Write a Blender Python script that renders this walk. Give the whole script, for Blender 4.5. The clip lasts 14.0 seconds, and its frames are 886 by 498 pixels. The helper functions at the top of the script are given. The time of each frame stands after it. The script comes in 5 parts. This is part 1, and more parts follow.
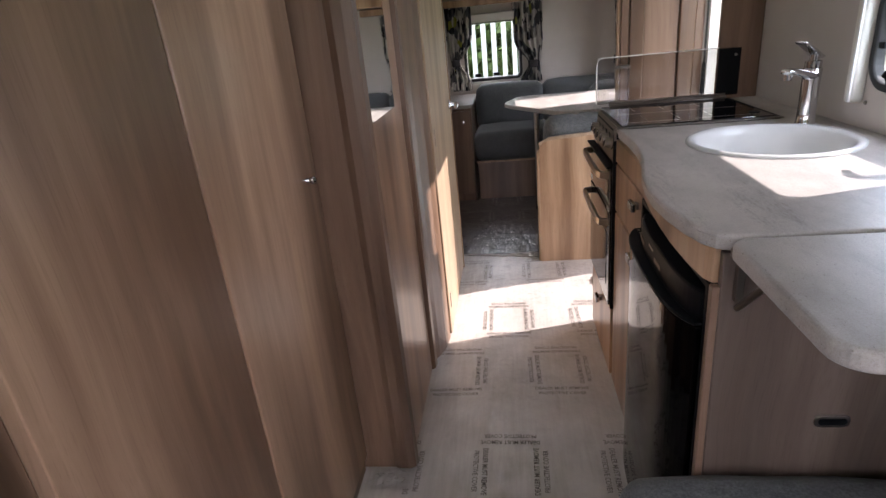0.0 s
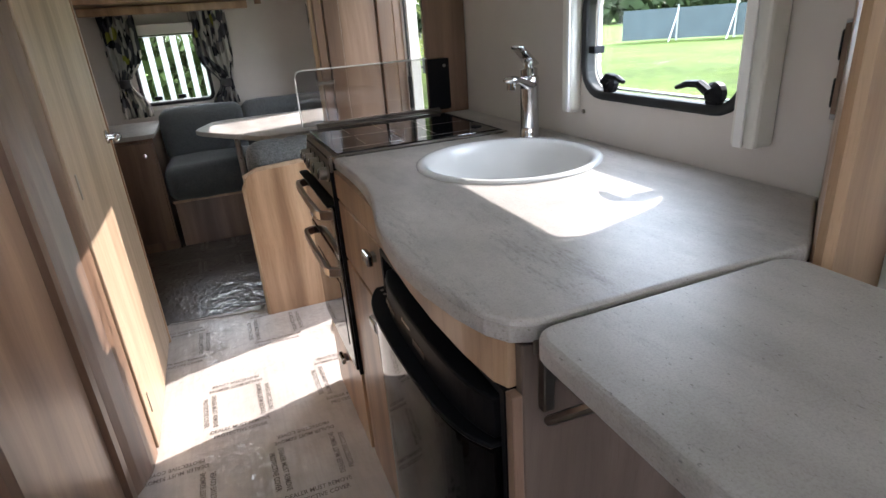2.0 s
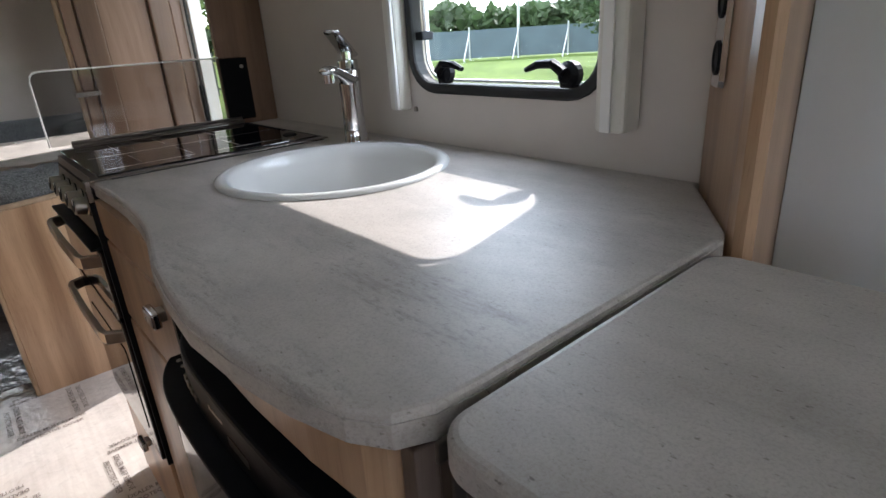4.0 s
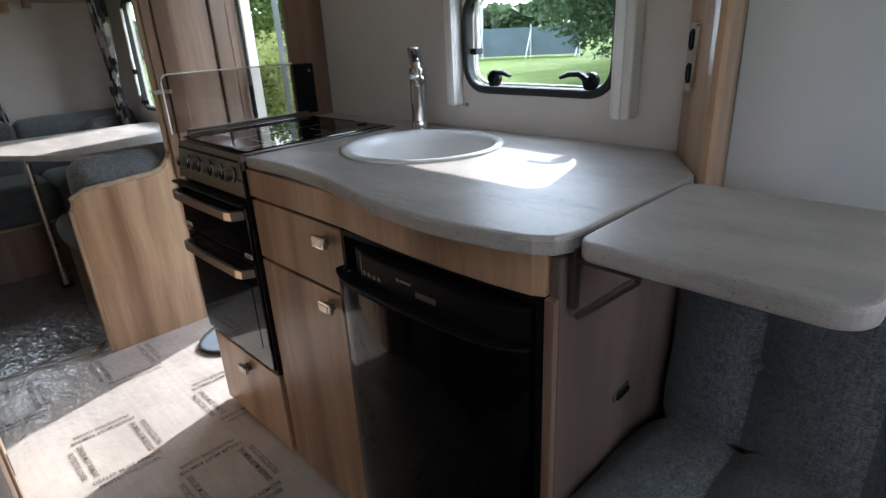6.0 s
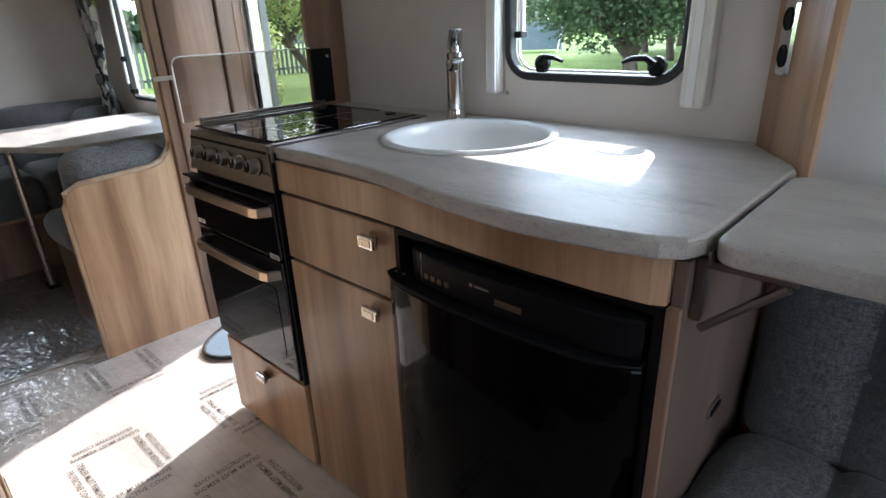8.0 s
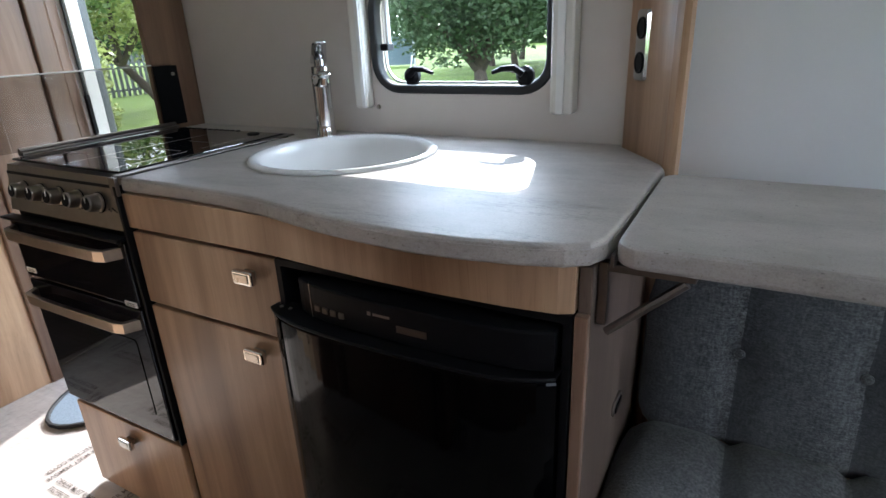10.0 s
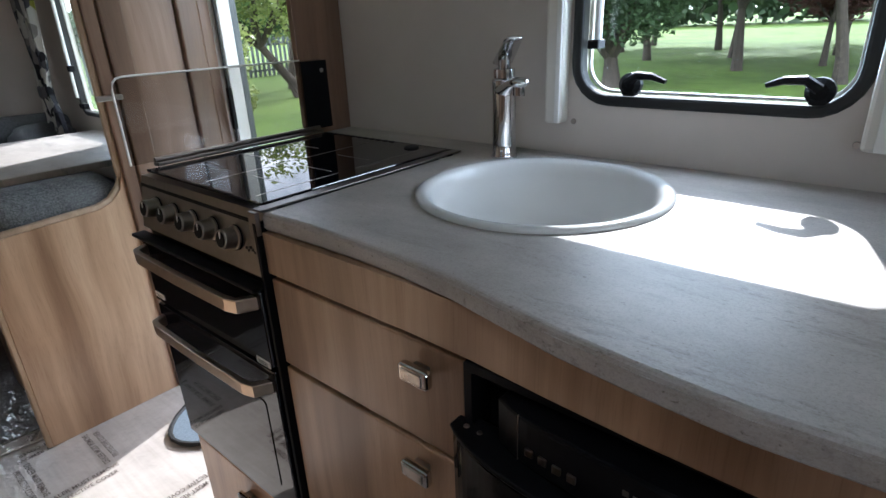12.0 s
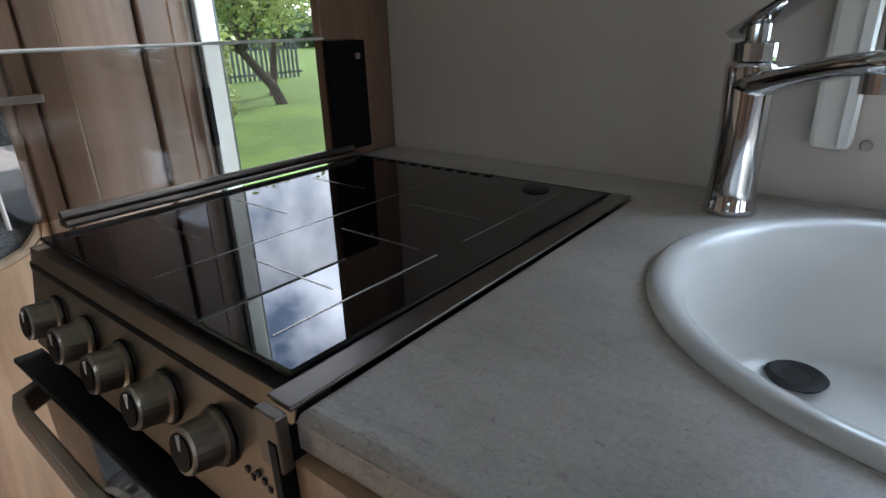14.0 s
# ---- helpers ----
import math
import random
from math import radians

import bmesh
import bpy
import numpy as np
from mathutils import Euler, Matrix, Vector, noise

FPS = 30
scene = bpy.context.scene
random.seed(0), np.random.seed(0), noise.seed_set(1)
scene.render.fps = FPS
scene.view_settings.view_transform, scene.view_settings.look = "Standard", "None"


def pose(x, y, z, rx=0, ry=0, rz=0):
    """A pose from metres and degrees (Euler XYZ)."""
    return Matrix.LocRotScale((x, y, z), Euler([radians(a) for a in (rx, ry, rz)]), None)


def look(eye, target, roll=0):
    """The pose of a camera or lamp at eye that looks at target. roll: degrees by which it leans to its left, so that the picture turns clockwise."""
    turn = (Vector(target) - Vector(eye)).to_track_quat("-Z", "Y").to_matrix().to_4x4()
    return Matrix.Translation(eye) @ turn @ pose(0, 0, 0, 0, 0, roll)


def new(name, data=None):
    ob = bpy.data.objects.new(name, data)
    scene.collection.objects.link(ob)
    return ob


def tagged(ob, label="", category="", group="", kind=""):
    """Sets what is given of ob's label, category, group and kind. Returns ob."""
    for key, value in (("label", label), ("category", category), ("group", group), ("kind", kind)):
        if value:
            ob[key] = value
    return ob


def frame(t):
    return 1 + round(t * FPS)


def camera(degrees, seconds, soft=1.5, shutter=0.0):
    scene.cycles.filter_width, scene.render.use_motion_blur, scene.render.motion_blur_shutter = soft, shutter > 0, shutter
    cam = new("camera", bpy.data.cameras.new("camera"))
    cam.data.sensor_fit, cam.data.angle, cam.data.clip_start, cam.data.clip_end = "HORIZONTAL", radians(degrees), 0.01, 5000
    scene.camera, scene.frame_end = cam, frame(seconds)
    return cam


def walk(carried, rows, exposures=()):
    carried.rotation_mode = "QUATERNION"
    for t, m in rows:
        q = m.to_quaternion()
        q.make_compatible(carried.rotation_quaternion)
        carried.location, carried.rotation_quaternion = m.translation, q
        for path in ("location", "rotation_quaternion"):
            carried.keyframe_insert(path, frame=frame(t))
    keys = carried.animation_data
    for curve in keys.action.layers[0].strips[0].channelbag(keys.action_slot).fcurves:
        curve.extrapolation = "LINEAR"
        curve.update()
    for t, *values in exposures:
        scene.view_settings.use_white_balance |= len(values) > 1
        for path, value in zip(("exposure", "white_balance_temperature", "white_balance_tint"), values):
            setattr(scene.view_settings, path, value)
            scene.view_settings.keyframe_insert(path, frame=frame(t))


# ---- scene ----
cam = camera(77.0, 14.0)
PATH = [
    (0, (0.662, 0.634, 1.268), (0.403, 2.474, 0.528), -5.7),
    (0.5, (0.702, 0.664, 1.264), (0.739, 2.52, 0.52), -5.1),
    (1, (0.694, 0.743, 1.252), (0.962, 2.579, 0.504), -4.7),
    (1.5, (0.664, 0.873, 1.235), (1.144, 2.662, 0.485), -4.5),
    (2, (0.747, 1.066, 1.209), (1.406, 2.798, 0.456), -4.4),
    (2.5, (0.847, 1.276, 1.158), (1.614, 2.959, 0.399), -4.25),
    (3, (0.942, 1.346, 1.12), (1.893, 2.938, 0.372), -4.1),
    (5.3, (0.534, 1.125, 1.207), (1.819, 2.475, 0.481), -3.1),
    (5.5, (0.488, 1.115, 1.219), (1.774, 2.463, 0.492), -3.0),
    (6, (0.389, 1.116, 1.187), (1.683, 2.453, 0.452), -2.9),
    (6.5, (0.349, 1.125, 1.186), (1.648, 2.456, 0.449), -2.7),
    (7, (0.358, 1.111, 1.176), (1.661, 2.433, 0.433), -2.7),
    (7.5, (0.345, 1.182, 1.157), (1.656, 2.494, 0.41), -2.5),
    (8, (0.355, 1.306, 1.161), (1.695, 2.586, 0.408), -2.2),
    (8.5, (0.338, 1.383, 1.14), (1.811, 2.513, 0.397), -2.3),
    (9, (0.294, 1.387, 1.137), (1.914, 2.305, 0.409), -2.6),
    (9.2, (0.278, 1.362, 1.147), (1.925, 2.229, 0.414), -2.7),
    (11.3, (0.597, 1.45, 1.158), (2.101, 2.542, 0.42), -2.5),
    (11.5, (0.564, 1.512, 1.177), (2.046, 2.624, 0.422), -2.5),
    (12, (0.57, 1.691, 1.175), (1.965, 2.909, 0.42), -2.4),
    (12.5, (0.622, 1.845, 1.155), (1.989, 3.092, 0.395), -2.4),
    (13, (0.744, 2.017, 1.153), (2.113, 3.27, 0.409), -2.4),
    (13.5, (0.818, 2.112, 1.136), (2.2, 3.352, 0.391), -2.0),
    (14, (0.854, 2.2, 1.109), (2.3, 3.371, 0.376), -1.8),
]
walk(cam, [(t, look(eye, target, roll)) for t, eye, target, roll in PATH],
     [(0.0, 1.12, 6400, 22), (1.5, 1.3, 6300, 17), (2.5, 0.95, 6250, 15), (3.0, 0.85, 6300, 15), (5.5, 0.5, 6000, 13), (6.3, 0.88, 5900, 12), (7.0, 0.98, 5900, 12), (9.0, 1.27, 5850, 11), (11.5, 0.78, 5800, 12), (12.0, 0.74, 5750, 11), (13.0, 0.63, 5750, 11), (14.0, 0.73, 5800, 10)])

# ---- world, sun, large lights ----
SUN_WAY = Vector((-1.0, -0.275, -0.735)).normalized()      # the way the sunlight travels
world = bpy.data.worlds.new("world")
scene.world = world
world.use_nodes = True
wn, wl = world.node_tree.nodes, world.node_tree.links
wn.clear()
sky = wn.new("ShaderNodeTexSky")
sky.sky_type = 'NISHITA'
sky.sun_disc = False
sky.sun_elevation = math.asin(-SUN_WAY.z)
sky.sun_rotation = math.atan2(-SUN_WAY.x, -SUN_WAY.y)
coord = wn.new("ShaderNodeTexCoord")
cloud = wn.new("ShaderNodeTexNoise")
cloud.inputs["Scale"].default_value = 3.0
cloud.inputs["Detail"].default_value = 7.0
cloud.inputs["Roughness"].default_value = 0.55
ramp = wn.new("ShaderNodeValToRGB")
ramp.color_ramp.elements[0].position, ramp.color_ramp.elements[1].position = 0.36, 0.55
mixc = wn.new("ShaderNodeMix")
mixc.data_type = 'RGBA'
mixc.inputs[7].default_value = (26.0, 26.8, 28.2, 1)
back = wn.new("ShaderNodeBackground")
back.inputs["Strength"].default_value = 0.15
wout = wn.new("ShaderNodeOutputWorld")
wl.new(coord.outputs["Generated"], cloud.inputs["Vector"])
wl.new(cloud.outputs["Fac"], ramp.inputs["Fac"])
wl.new(ramp.outputs["Color"], mixc.inputs[0])
wl.new(sky.outputs["Color"], mixc.inputs[6])
wl.new(mixc.outputs[2], back.inputs["Color"])
wl.new(back.outputs[0], wout.inputs[0])

sun_data = bpy.data.lights.new("sun", 'SUN')
sun_data.energy, sun_data.angle, sun_data.color = 5.0, radians(0.5), (1.0, 0.965, 0.90)
sun = new("sun", sun_data)
sun.matrix_world = look((0, 0, 0), SUN_WAY)


def window_light(name, at, way, w, h, watts, color=(0.86, 0.93, 1.0)):
    """Skylight entering through an opening."""
    d = bpy.data.lights.new(name, 'AREA')
    d.shape, d.size, d.size_y, d.energy, d.color = 'RECTANGLE', w, h, watts, color
    ob = new(name, d)
    ob.matrix_world = look(at, Vector(at) + Vector(way))
    return ob


COOL = (0.70, 0.85, 1.0)
window_light("lounge_window_light", (0.55, -1.52, 1.28), (0, 1, -0.15), 1.5, 0.62, 0.34, COOL)
window_light("settee_window_light", (1.56, 0.1, 1.28), (-1, 0, -0.1), 0.9, 0.5, 0.5, COOL)
window_light("settee_window_light_left", (-0.52, 0.1, 1.28), (1, 0, -0.1), 0.9, 0.5, 0.15, COOL)
window_light("kitchen_window_light", (1.605, 1.988, 1.15), (-1, 0, -0.3), 0.38, 0.18, 0.9, COOL)
window_light("doorway_light", (1.61, 3.23, 0.48), (-1, 0, 0.05), 0.42, 0.85, 2.1, COOL)
# Fill lamp in an added, unseen rooflight, to lift the drawer fronts.
window_light("kitchen_fill_light", (0.39, 1.75, 1.975), (0, 0, -1), 0.28, 0.28, 0.45, COOL)
window_light("dinette_window_light", (1.605, 4.65, 1.12), (-1, 0, -0.3), 0.45, 0.5, 0.35, COOL)

# ---- materials ----


def material(name, rough=0.5, metal=0.0, base=(0.5, 0.5, 0.5)):
    m = bpy.data.materials.new(name)
    m.use_nodes = True
    b = m.node_tree.nodes["Principled BSDF"]
    b.inputs["Roughness"].default_value = rough
    b.inputs["Metallic"].default_value = metal
    b.inputs["Base Color"].default_value = (*base, 1)
    return m, m.node_tree.nodes, m.node_tree.links, b


def noise_at(n, l, vec, scale, detail=4.0, rough=0.55, stretch=(1, 1, 1)):
    mp = n.new("ShaderNodeMapping")
    mp.inputs["Scale"].default_value = stretch
    l.new(vec, mp.inputs["Vector"])
    t = n.new("ShaderNodeTexNoise")
    t.inputs["Scale"].default_value = scale
    t.inputs["Detail"].default_value = detail
    t.inputs["Roughness"].default_value = rough
    l.new(mp.outputs[0], t.inputs["Vector"])
    return t.outputs["Fac"]


def ramp_of(n, l, fac, stops):
    r = n.new("ShaderNodeValToRGB")
    e = r.color_ramp.elements
    while len(e) < len(stops):
        e.new(0.5)
    for k, (p, c) in enumerate(stops):
        e[k].position = p
        e[k].color = (*c, 1)
    l.new(fac, r.inputs["Fac"])
    return r.outputs["Color"]


def blend(n, l, fac, a, b, kind='MIX'):
    m = n.new("ShaderNodeMix")
    m.data_type, m.blend_type = 'RGBA', kind
    for sock, v in ((0, fac), (6, a), (7, b)):
        if isinstance(v, (int, float)):
            m.inputs[sock].default_value = v
        elif isinstance(v, tuple):
            m.inputs[sock].default_value = (*v, 1)
        else:
            l.new(v, m.inputs[sock])
    return m.outputs[2]


def bumped(n, l, b, height, strength=0.2, distance=0.002):
    k = n.new("ShaderNodeBump")
    k.inputs["Strength"].default_value, k.inputs["Distance"].default_value = strength, distance
    l.new(height, k.inputs["Height"])
    l.new(k.outputs[0], b.inputs["Normal"])
    l.new(k.outputs[0], b.inputs["Coat Normal"])


def place(n):
    return n.new("ShaderNodeNewGeometry").outputs["Position"]


def wood(name, light, mid, dark, rough=0.38, shift=0.0, big=1.0):
    """Wood-grain laminate with upright grain."""
    m, n, l, b = material(name, rough)
    pos = place(n)
    info = n.new("ShaderNodeObjectInfo")
    add = n.new("ShaderNodeVectorMath")
    add.operation = 'MULTIPLY_ADD'
    l.new(info.outputs["Random"], add.inputs[0])
    add.inputs[1].default_value = (3.1, 2.3, 5.7)
    l.new(pos, add.inputs[2])
    vec = add.outputs[0]
    sway = n.new("ShaderNodeTexNoise")
    sway.inputs["Scale"].default_value = 1.3
    l.new(vec, sway.inputs["Vector"])
    bend = n.new("ShaderNodeVectorMath")
    bend.operation = 'MULTIPLY_ADD'
    l.new(sway.outputs["Color"], bend.inputs[0])
    bend.inputs[1].default_value = (0.10, 0.10, 0.0)
    l.new(vec, bend.inputs[2])
    vec = bend.outputs[0]
    wide = noise_at(n, l, vec, 1.0, 4, 0.55, (8 * big, 8 * big, 0.5))
    fine = noise_at(n, l, vec, 1.0, 6, 0.65, (70, 70, 1.6))
    pore = noise_at(n, l, vec, 1.0, 2, 0.6, (420, 420, 9))
    c1 = ramp_of(n, l, wide, [(0.36, dark), (0.5, mid), (0.63, light)])
    band = noise_at(n, l, vec, 1.0, 3, 0.5, (24 * big, 24 * big, 0.7))
    c1 = blend(n, l, 0.55, c1, ramp_of(n, l, band, [(0.35, (0.74, 0.68, 0.63)), (0.6, (1.06, 1.05, 1.04))]), 'MULTIPLY')
    c2 = ramp_of(n, l, fine, [(0.3, (0.76, 0.71, 0.67)), (0.62, (1, 1, 1))])
    c3 = ramp_of(n, l, pore, [(0.32, (0.72, 0.68, 0.64)), (0.46, (1, 1, 1))])
    col = blend(n, l, 0.5, c1, c2, 'MULTIPLY')
    col = blend(n, l, 0.45, col, c3, 'MULTIPLY')
    l.new(col, b.inputs["Base Color"])
    bumped(n, l, b, fine, 0.08, 0.001)
    return m


OAK = wood("light_oak_laminate", (0.53, 0.355, 0.225), (0.42, 0.265, 0.158), (0.26, 0.15, 0.085), 0.31)
OAK_DARK = wood("brown_oak_laminate", (0.25, 0.155, 0.102), (0.19, 0.115, 0.075), (0.125, 0.074, 0.048), 0.33)
OAK_MID = wood("rosy_oak_laminate", (0.30, 0.195, 0.14), (0.25, 0.158, 0.11), (0.18, 0.11, 0.077), 0.33)
OAK_ROSE = wood("rose_oak_laminate", (0.50, 0.33, 0.22), (0.34, 0.214, 0.14), (0.165, 0.096, 0.06), 0.28, 0.0, 0.62)
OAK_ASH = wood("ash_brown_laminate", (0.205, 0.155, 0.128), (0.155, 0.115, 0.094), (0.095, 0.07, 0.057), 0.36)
OAK_PALE = wood("pale_oak_laminate", (0.54, 0.41, 0.29), (0.46, 0.34, 0.23), (0.35, 0.25, 0.165), 0.4)


def stone(name="stone_laminate", lift=1.0):
    """Grey-beige stone-look laminate: cloudy ground, fine dark pits and long broken dark veins."""
    m, n, l, b = material(name, 0.44)
    pos = place(n)
    fine = noise_at(n, l, pos, 420, 5, 0.8, (1, 0.85, 1))
    pits = noise_at(n, l, pos, 1.0, 3, 0.6, (260, 120, 200))
    cloudy = noise_at(n, l, pos, 9, 6, 0.65, (1, 0.5, 1))
    warp = noise_at(n, l, pos, 1.0, 4, 0.6, (11, 1.6, 3))
    streak = noise_at(n, l, pos, 1.0, 7, 0.8, (60, 9, 30))
    grit = noise_at(n, l, pos, 1.0, 4, 0.7, (210, 70, 120))
    c = ramp_of(n, l, cloudy, [(0.32, (0.335 * lift, 0.305 * lift, 0.277 * lift)), (0.66, (0.49 * lift, 0.45 * lift, 0.415 * lift))])
    c = blend(n, l, 0.45, c, ramp_of(n, l, fine, [(0.36, (0.55, 0.53, 0.51)), (0.54, (1, 1, 1))]), 'MULTIPLY')
    c = blend(n, l, 0.75, c, ramp_of(n, l, pits, [(0.27, (0.34, 0.32, 0.30)), (0.36, (1, 1, 1))]), 'MULTIPLY')
    w = ramp_of(n, l, warp, [(0.50, (0, 0, 0)), (0.62, (1, 1, 1))])
    k = ramp_of(n, l, streak, [(0.38, (0.26, 0.25, 0.24)), (0.50, (1, 1, 1))])
    c2 = blend(n, l, 0.34, c, k, 'MULTIPLY')
    c2 = blend(n, l, 0.4, c2, ramp_of(n, l, grit, [(0.34, (0.30, 0.29, 0.28)), (0.46, (1, 1, 1))]), 'MULTIPLY')
    c = blend(n, l, w, c, c2)
    l.new(c, b.inputs["Base Color"])
    bumped(n, l, b, fine, 0.07, 0.0006)
    return m


STONE = stone()
STONE_PALE = stone("pale_stone_laminate", 1.3)


def plain(name, base, rough, metal=0.0, vary=0.06, scale=30.0, bump=0.0, spec=None):
    m, n, l, b = material(name, rough, metal, base)
    f = noise_at(n, l, place(n), scale, 4)
    lo = tuple(max(0.0, c * (1 - vary)) for c in base)
    hi = tuple(min(1.0, c * (1 + vary)) for c in base)
    l.new(ramp_of(n, l, f, [(0.3, lo), (0.7, hi)]), b.inputs["Base Color"])
    rr = n.new("ShaderNodeMapRange")
    rr.inputs["To Min"].default_value, rr.inputs["To Max"].default_value = rough * 0.85, min(1.0, rough * 1.2)
    l.new(f, rr.inputs["Value"])
    l.new(rr.outputs[0], b.inputs["Roughness"])
    if bump:
        g = noise_at(n, l, place(n), scale * 14, 3)
        bumped(n, l, b, g, bump, 0.001)
    if spec is not None:
        b.inputs["Specular IOR Level"].default_value = spec
    return m


WALL = plain("cream_wallboard", (0.58, 0.525, 0.475), 0.6, 0, 0.04, 6, 0.12)
WALL_WHITE = plain("white_wallboard", (0.72, 0.73, 0.74), 0.5, 0, 0.03, 5, 0.1)
WHITE = plain("white_plastic", (0.78, 0.77, 0.74), 0.35, 0, 0.03, 12)
CREAM = plain("cream_plastic", (0.72, 0.69, 0.62), 0.4, 0, 0.03, 12)
BLACK = plain("black_plastic", (0.006, 0.006, 0.007), 0.45, 0, 0.2, 40, 0, 0.12)
RUBBER = plain("black_rubber", (0.012, 0.012, 0.012), 0.6, 0, 0.2, 40, 0.1)
GLOSS = plain("black_gloss", (0.001, 0.001, 0.0012), 0.045, 0, 0.1, 8, 0, 0.11)
BLACKGLASS = plain("black_glass", (0.006, 0.006, 0.008), 0.03, 0, 0.05, 8)
CHROME = plain("chrome", (0.66, 0.66, 0.67), 0.07, 1.0, 0.03, 20)
STEEL = plain("brushed_steel", (0.36, 0.32, 0.28), 0.32, 1.0, 0.08, 60)
CONTROL_STEEL = plain("control_panel_steel", (0.29, 0.25, 0.215), 0.42, 1.0, 0.08, 60)
PANEL_STEEL = plain("dark_steel", (0.20, 0.175, 0.155), 0.36, 1.0, 0.08, 60)
SATIN = plain("satin_steel", (0.55, 0.52, 0.49), 0.28, 1.0, 0.06, 60)
BRONZE = plain("bronze_steel", (0.48, 0.40, 0.33), 0.3, 1.0, 0.08, 60)
CERAMIC = plain("white_sink_acrylic", (0.62, 0.62, 0.61), 0.22, 0, 0.02, 8)
BLUE_MAT = plain("grey_blue_mat", (0.12, 0.15, 0.18), 0.85, 0, 0.25, 160, 0.5)
LABEL = plain("paper_label", (0.75, 0.73, 0.7), 0.6)
INK = plain("dark_ink", (0.05, 0.045, 0.045), 0.55)
INK_SOFT = plain("brown_print", (0.14, 0.112, 0.098), 0.35)


def fabric(name, base, dark, banded=False):
    """Woven upholstery with a slubbed thread; banded darkens each panel from seam to seam."""
    m, n, l, b = material(name, 0.95)
    pos = place(n)
    thread = noise_at(n, l, pos, 1.0, 2, 0.6, (190, 190, 330))
    slub = noise_at(n, l, pos, 1.0, 4, 0.6, (55, 55, 240))
    slub2 = noise_at(n, l, pos, 1.0, 4, 0.6, (240, 240, 50))
    big = noise_at(n, l, pos, 9, 3)
    c = ramp_of(n, l, slub, [(0.33, dark), (0.66, base)])
    c2 = ramp_of(n, l, slub2, [(0.33, dark), (0.66, base)])
    c = blend(n, l, 0.5, c, c2)
    c = blend(n, l, 0.85, c, ramp_of(n, l, thread, [(0.36, (0.38, 0.38, 0.39)), (0.6, (1.0, 1.0, 1.0))]), 'MULTIPLY')
    c = blend(n, l, 0.4, c, ramp_of(n, l, big, [(0.3, (0.8, 0.8, 0.8)), (0.7, (1, 1, 1))]), 'MULTIPLY')
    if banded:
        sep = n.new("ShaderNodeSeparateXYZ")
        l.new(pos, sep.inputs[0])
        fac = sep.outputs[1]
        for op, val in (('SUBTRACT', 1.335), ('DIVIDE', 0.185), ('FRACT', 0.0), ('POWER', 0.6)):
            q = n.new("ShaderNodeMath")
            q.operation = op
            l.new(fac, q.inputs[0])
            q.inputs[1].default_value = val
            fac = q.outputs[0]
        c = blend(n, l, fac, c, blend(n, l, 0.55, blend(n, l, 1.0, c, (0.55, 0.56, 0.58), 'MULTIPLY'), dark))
    l.new(c, b.inputs["Base Color"])
    b.inputs["Sheen Weight"].default_value = 0.2
    bumped(n, l, b, thread, 0.7, 0.0018)
    return m


FABRIC = fabric("grey_woven_fabric", (0.25, 0.26, 0.258), (0.08, 0.086, 0.087))
FABRIC_BANDED = fabric("banded_woven_fabric", (0.26, 0.27, 0.275), (0.06, 0.065, 0.068), True)
FABRIC_PLAIN = fabric("slate_plain_fabric", (0.155, 0.162, 0.163), (0.10, 0.107, 0.11))
HOBGLASS = plain("hob_glass_black", (0.003, 0.003, 0.0045), 0.012, 0, 0.05, 8, 0, 0.5)
HOBGLASS.node_tree.nodes["Principled BSDF"].inputs["IOR"].default_value = 1.7


def film_floor(name="filmed_floor", low=(0.45, 0.40, 0.36), high=(0.60, 0.55, 0.50)):
    """Flooring under clear wrinkled protective film."""
    m, n, l, b = material(name, 0.2)
    pos = place(n)
    a = noise_at(n, l, pos, 5, 4)
    c = ramp_of(n, l, a, [(0.3, low), (0.7, high)])
    grain = noise_at(n, l, pos, 1, 4, 0.6, (60, 5, 5))
    c = blend(n, l, 0.4, c, ramp_of(n, l, grain, [(0.35, (0.75, 0.73, 0.7)), (0.6, (1, 1, 1))]), 'MULTIPLY')
    l.new(c, b.inputs["Base Color"])
    wr = noise_at(n, l, pos, 17, 3, 0.5, (1, 0.6, 1))
    ridge = n.new("ShaderNodeMath")
    ridge.operation = 'ABSOLUTE'
    off = n.new("ShaderNodeMath")
    off.operation = 'SUBTRACT'
    off.inputs[1].default_value = 0.5
    l.new(noise_at(n, l, pos, 24, 2, 0.5, (1, 0.7, 1)), off.inputs[0])
    l.new(off.outputs[0], ridge.inputs[0])
    mixh = blend(n, l, 0.45, wr, ridge.outputs[0])
    k = n.new("ShaderNodeBump")
    k.inputs["Strength"].default_value, k.inputs["Distance"].default_value = 1.0, 0.019
    l.new(mixh, k.inputs["Height"])
    l.new(k.outputs[0], b.inputs["Coat Normal"])
    b.inputs["Roughness"].default_value = 0.4
    b.inputs["Coat Weight"].default_value = 1.0
    b.inputs["Coat IOR"].default_value = 1.6
    b.inputs["Coat Roughness"].default_value = 0.07
    return m


FILM = film_floor()
FILM_DARK = film_floor("filmed_carpet", (0.075, 0.057, 0.047), (0.13, 0.10, 0.083))


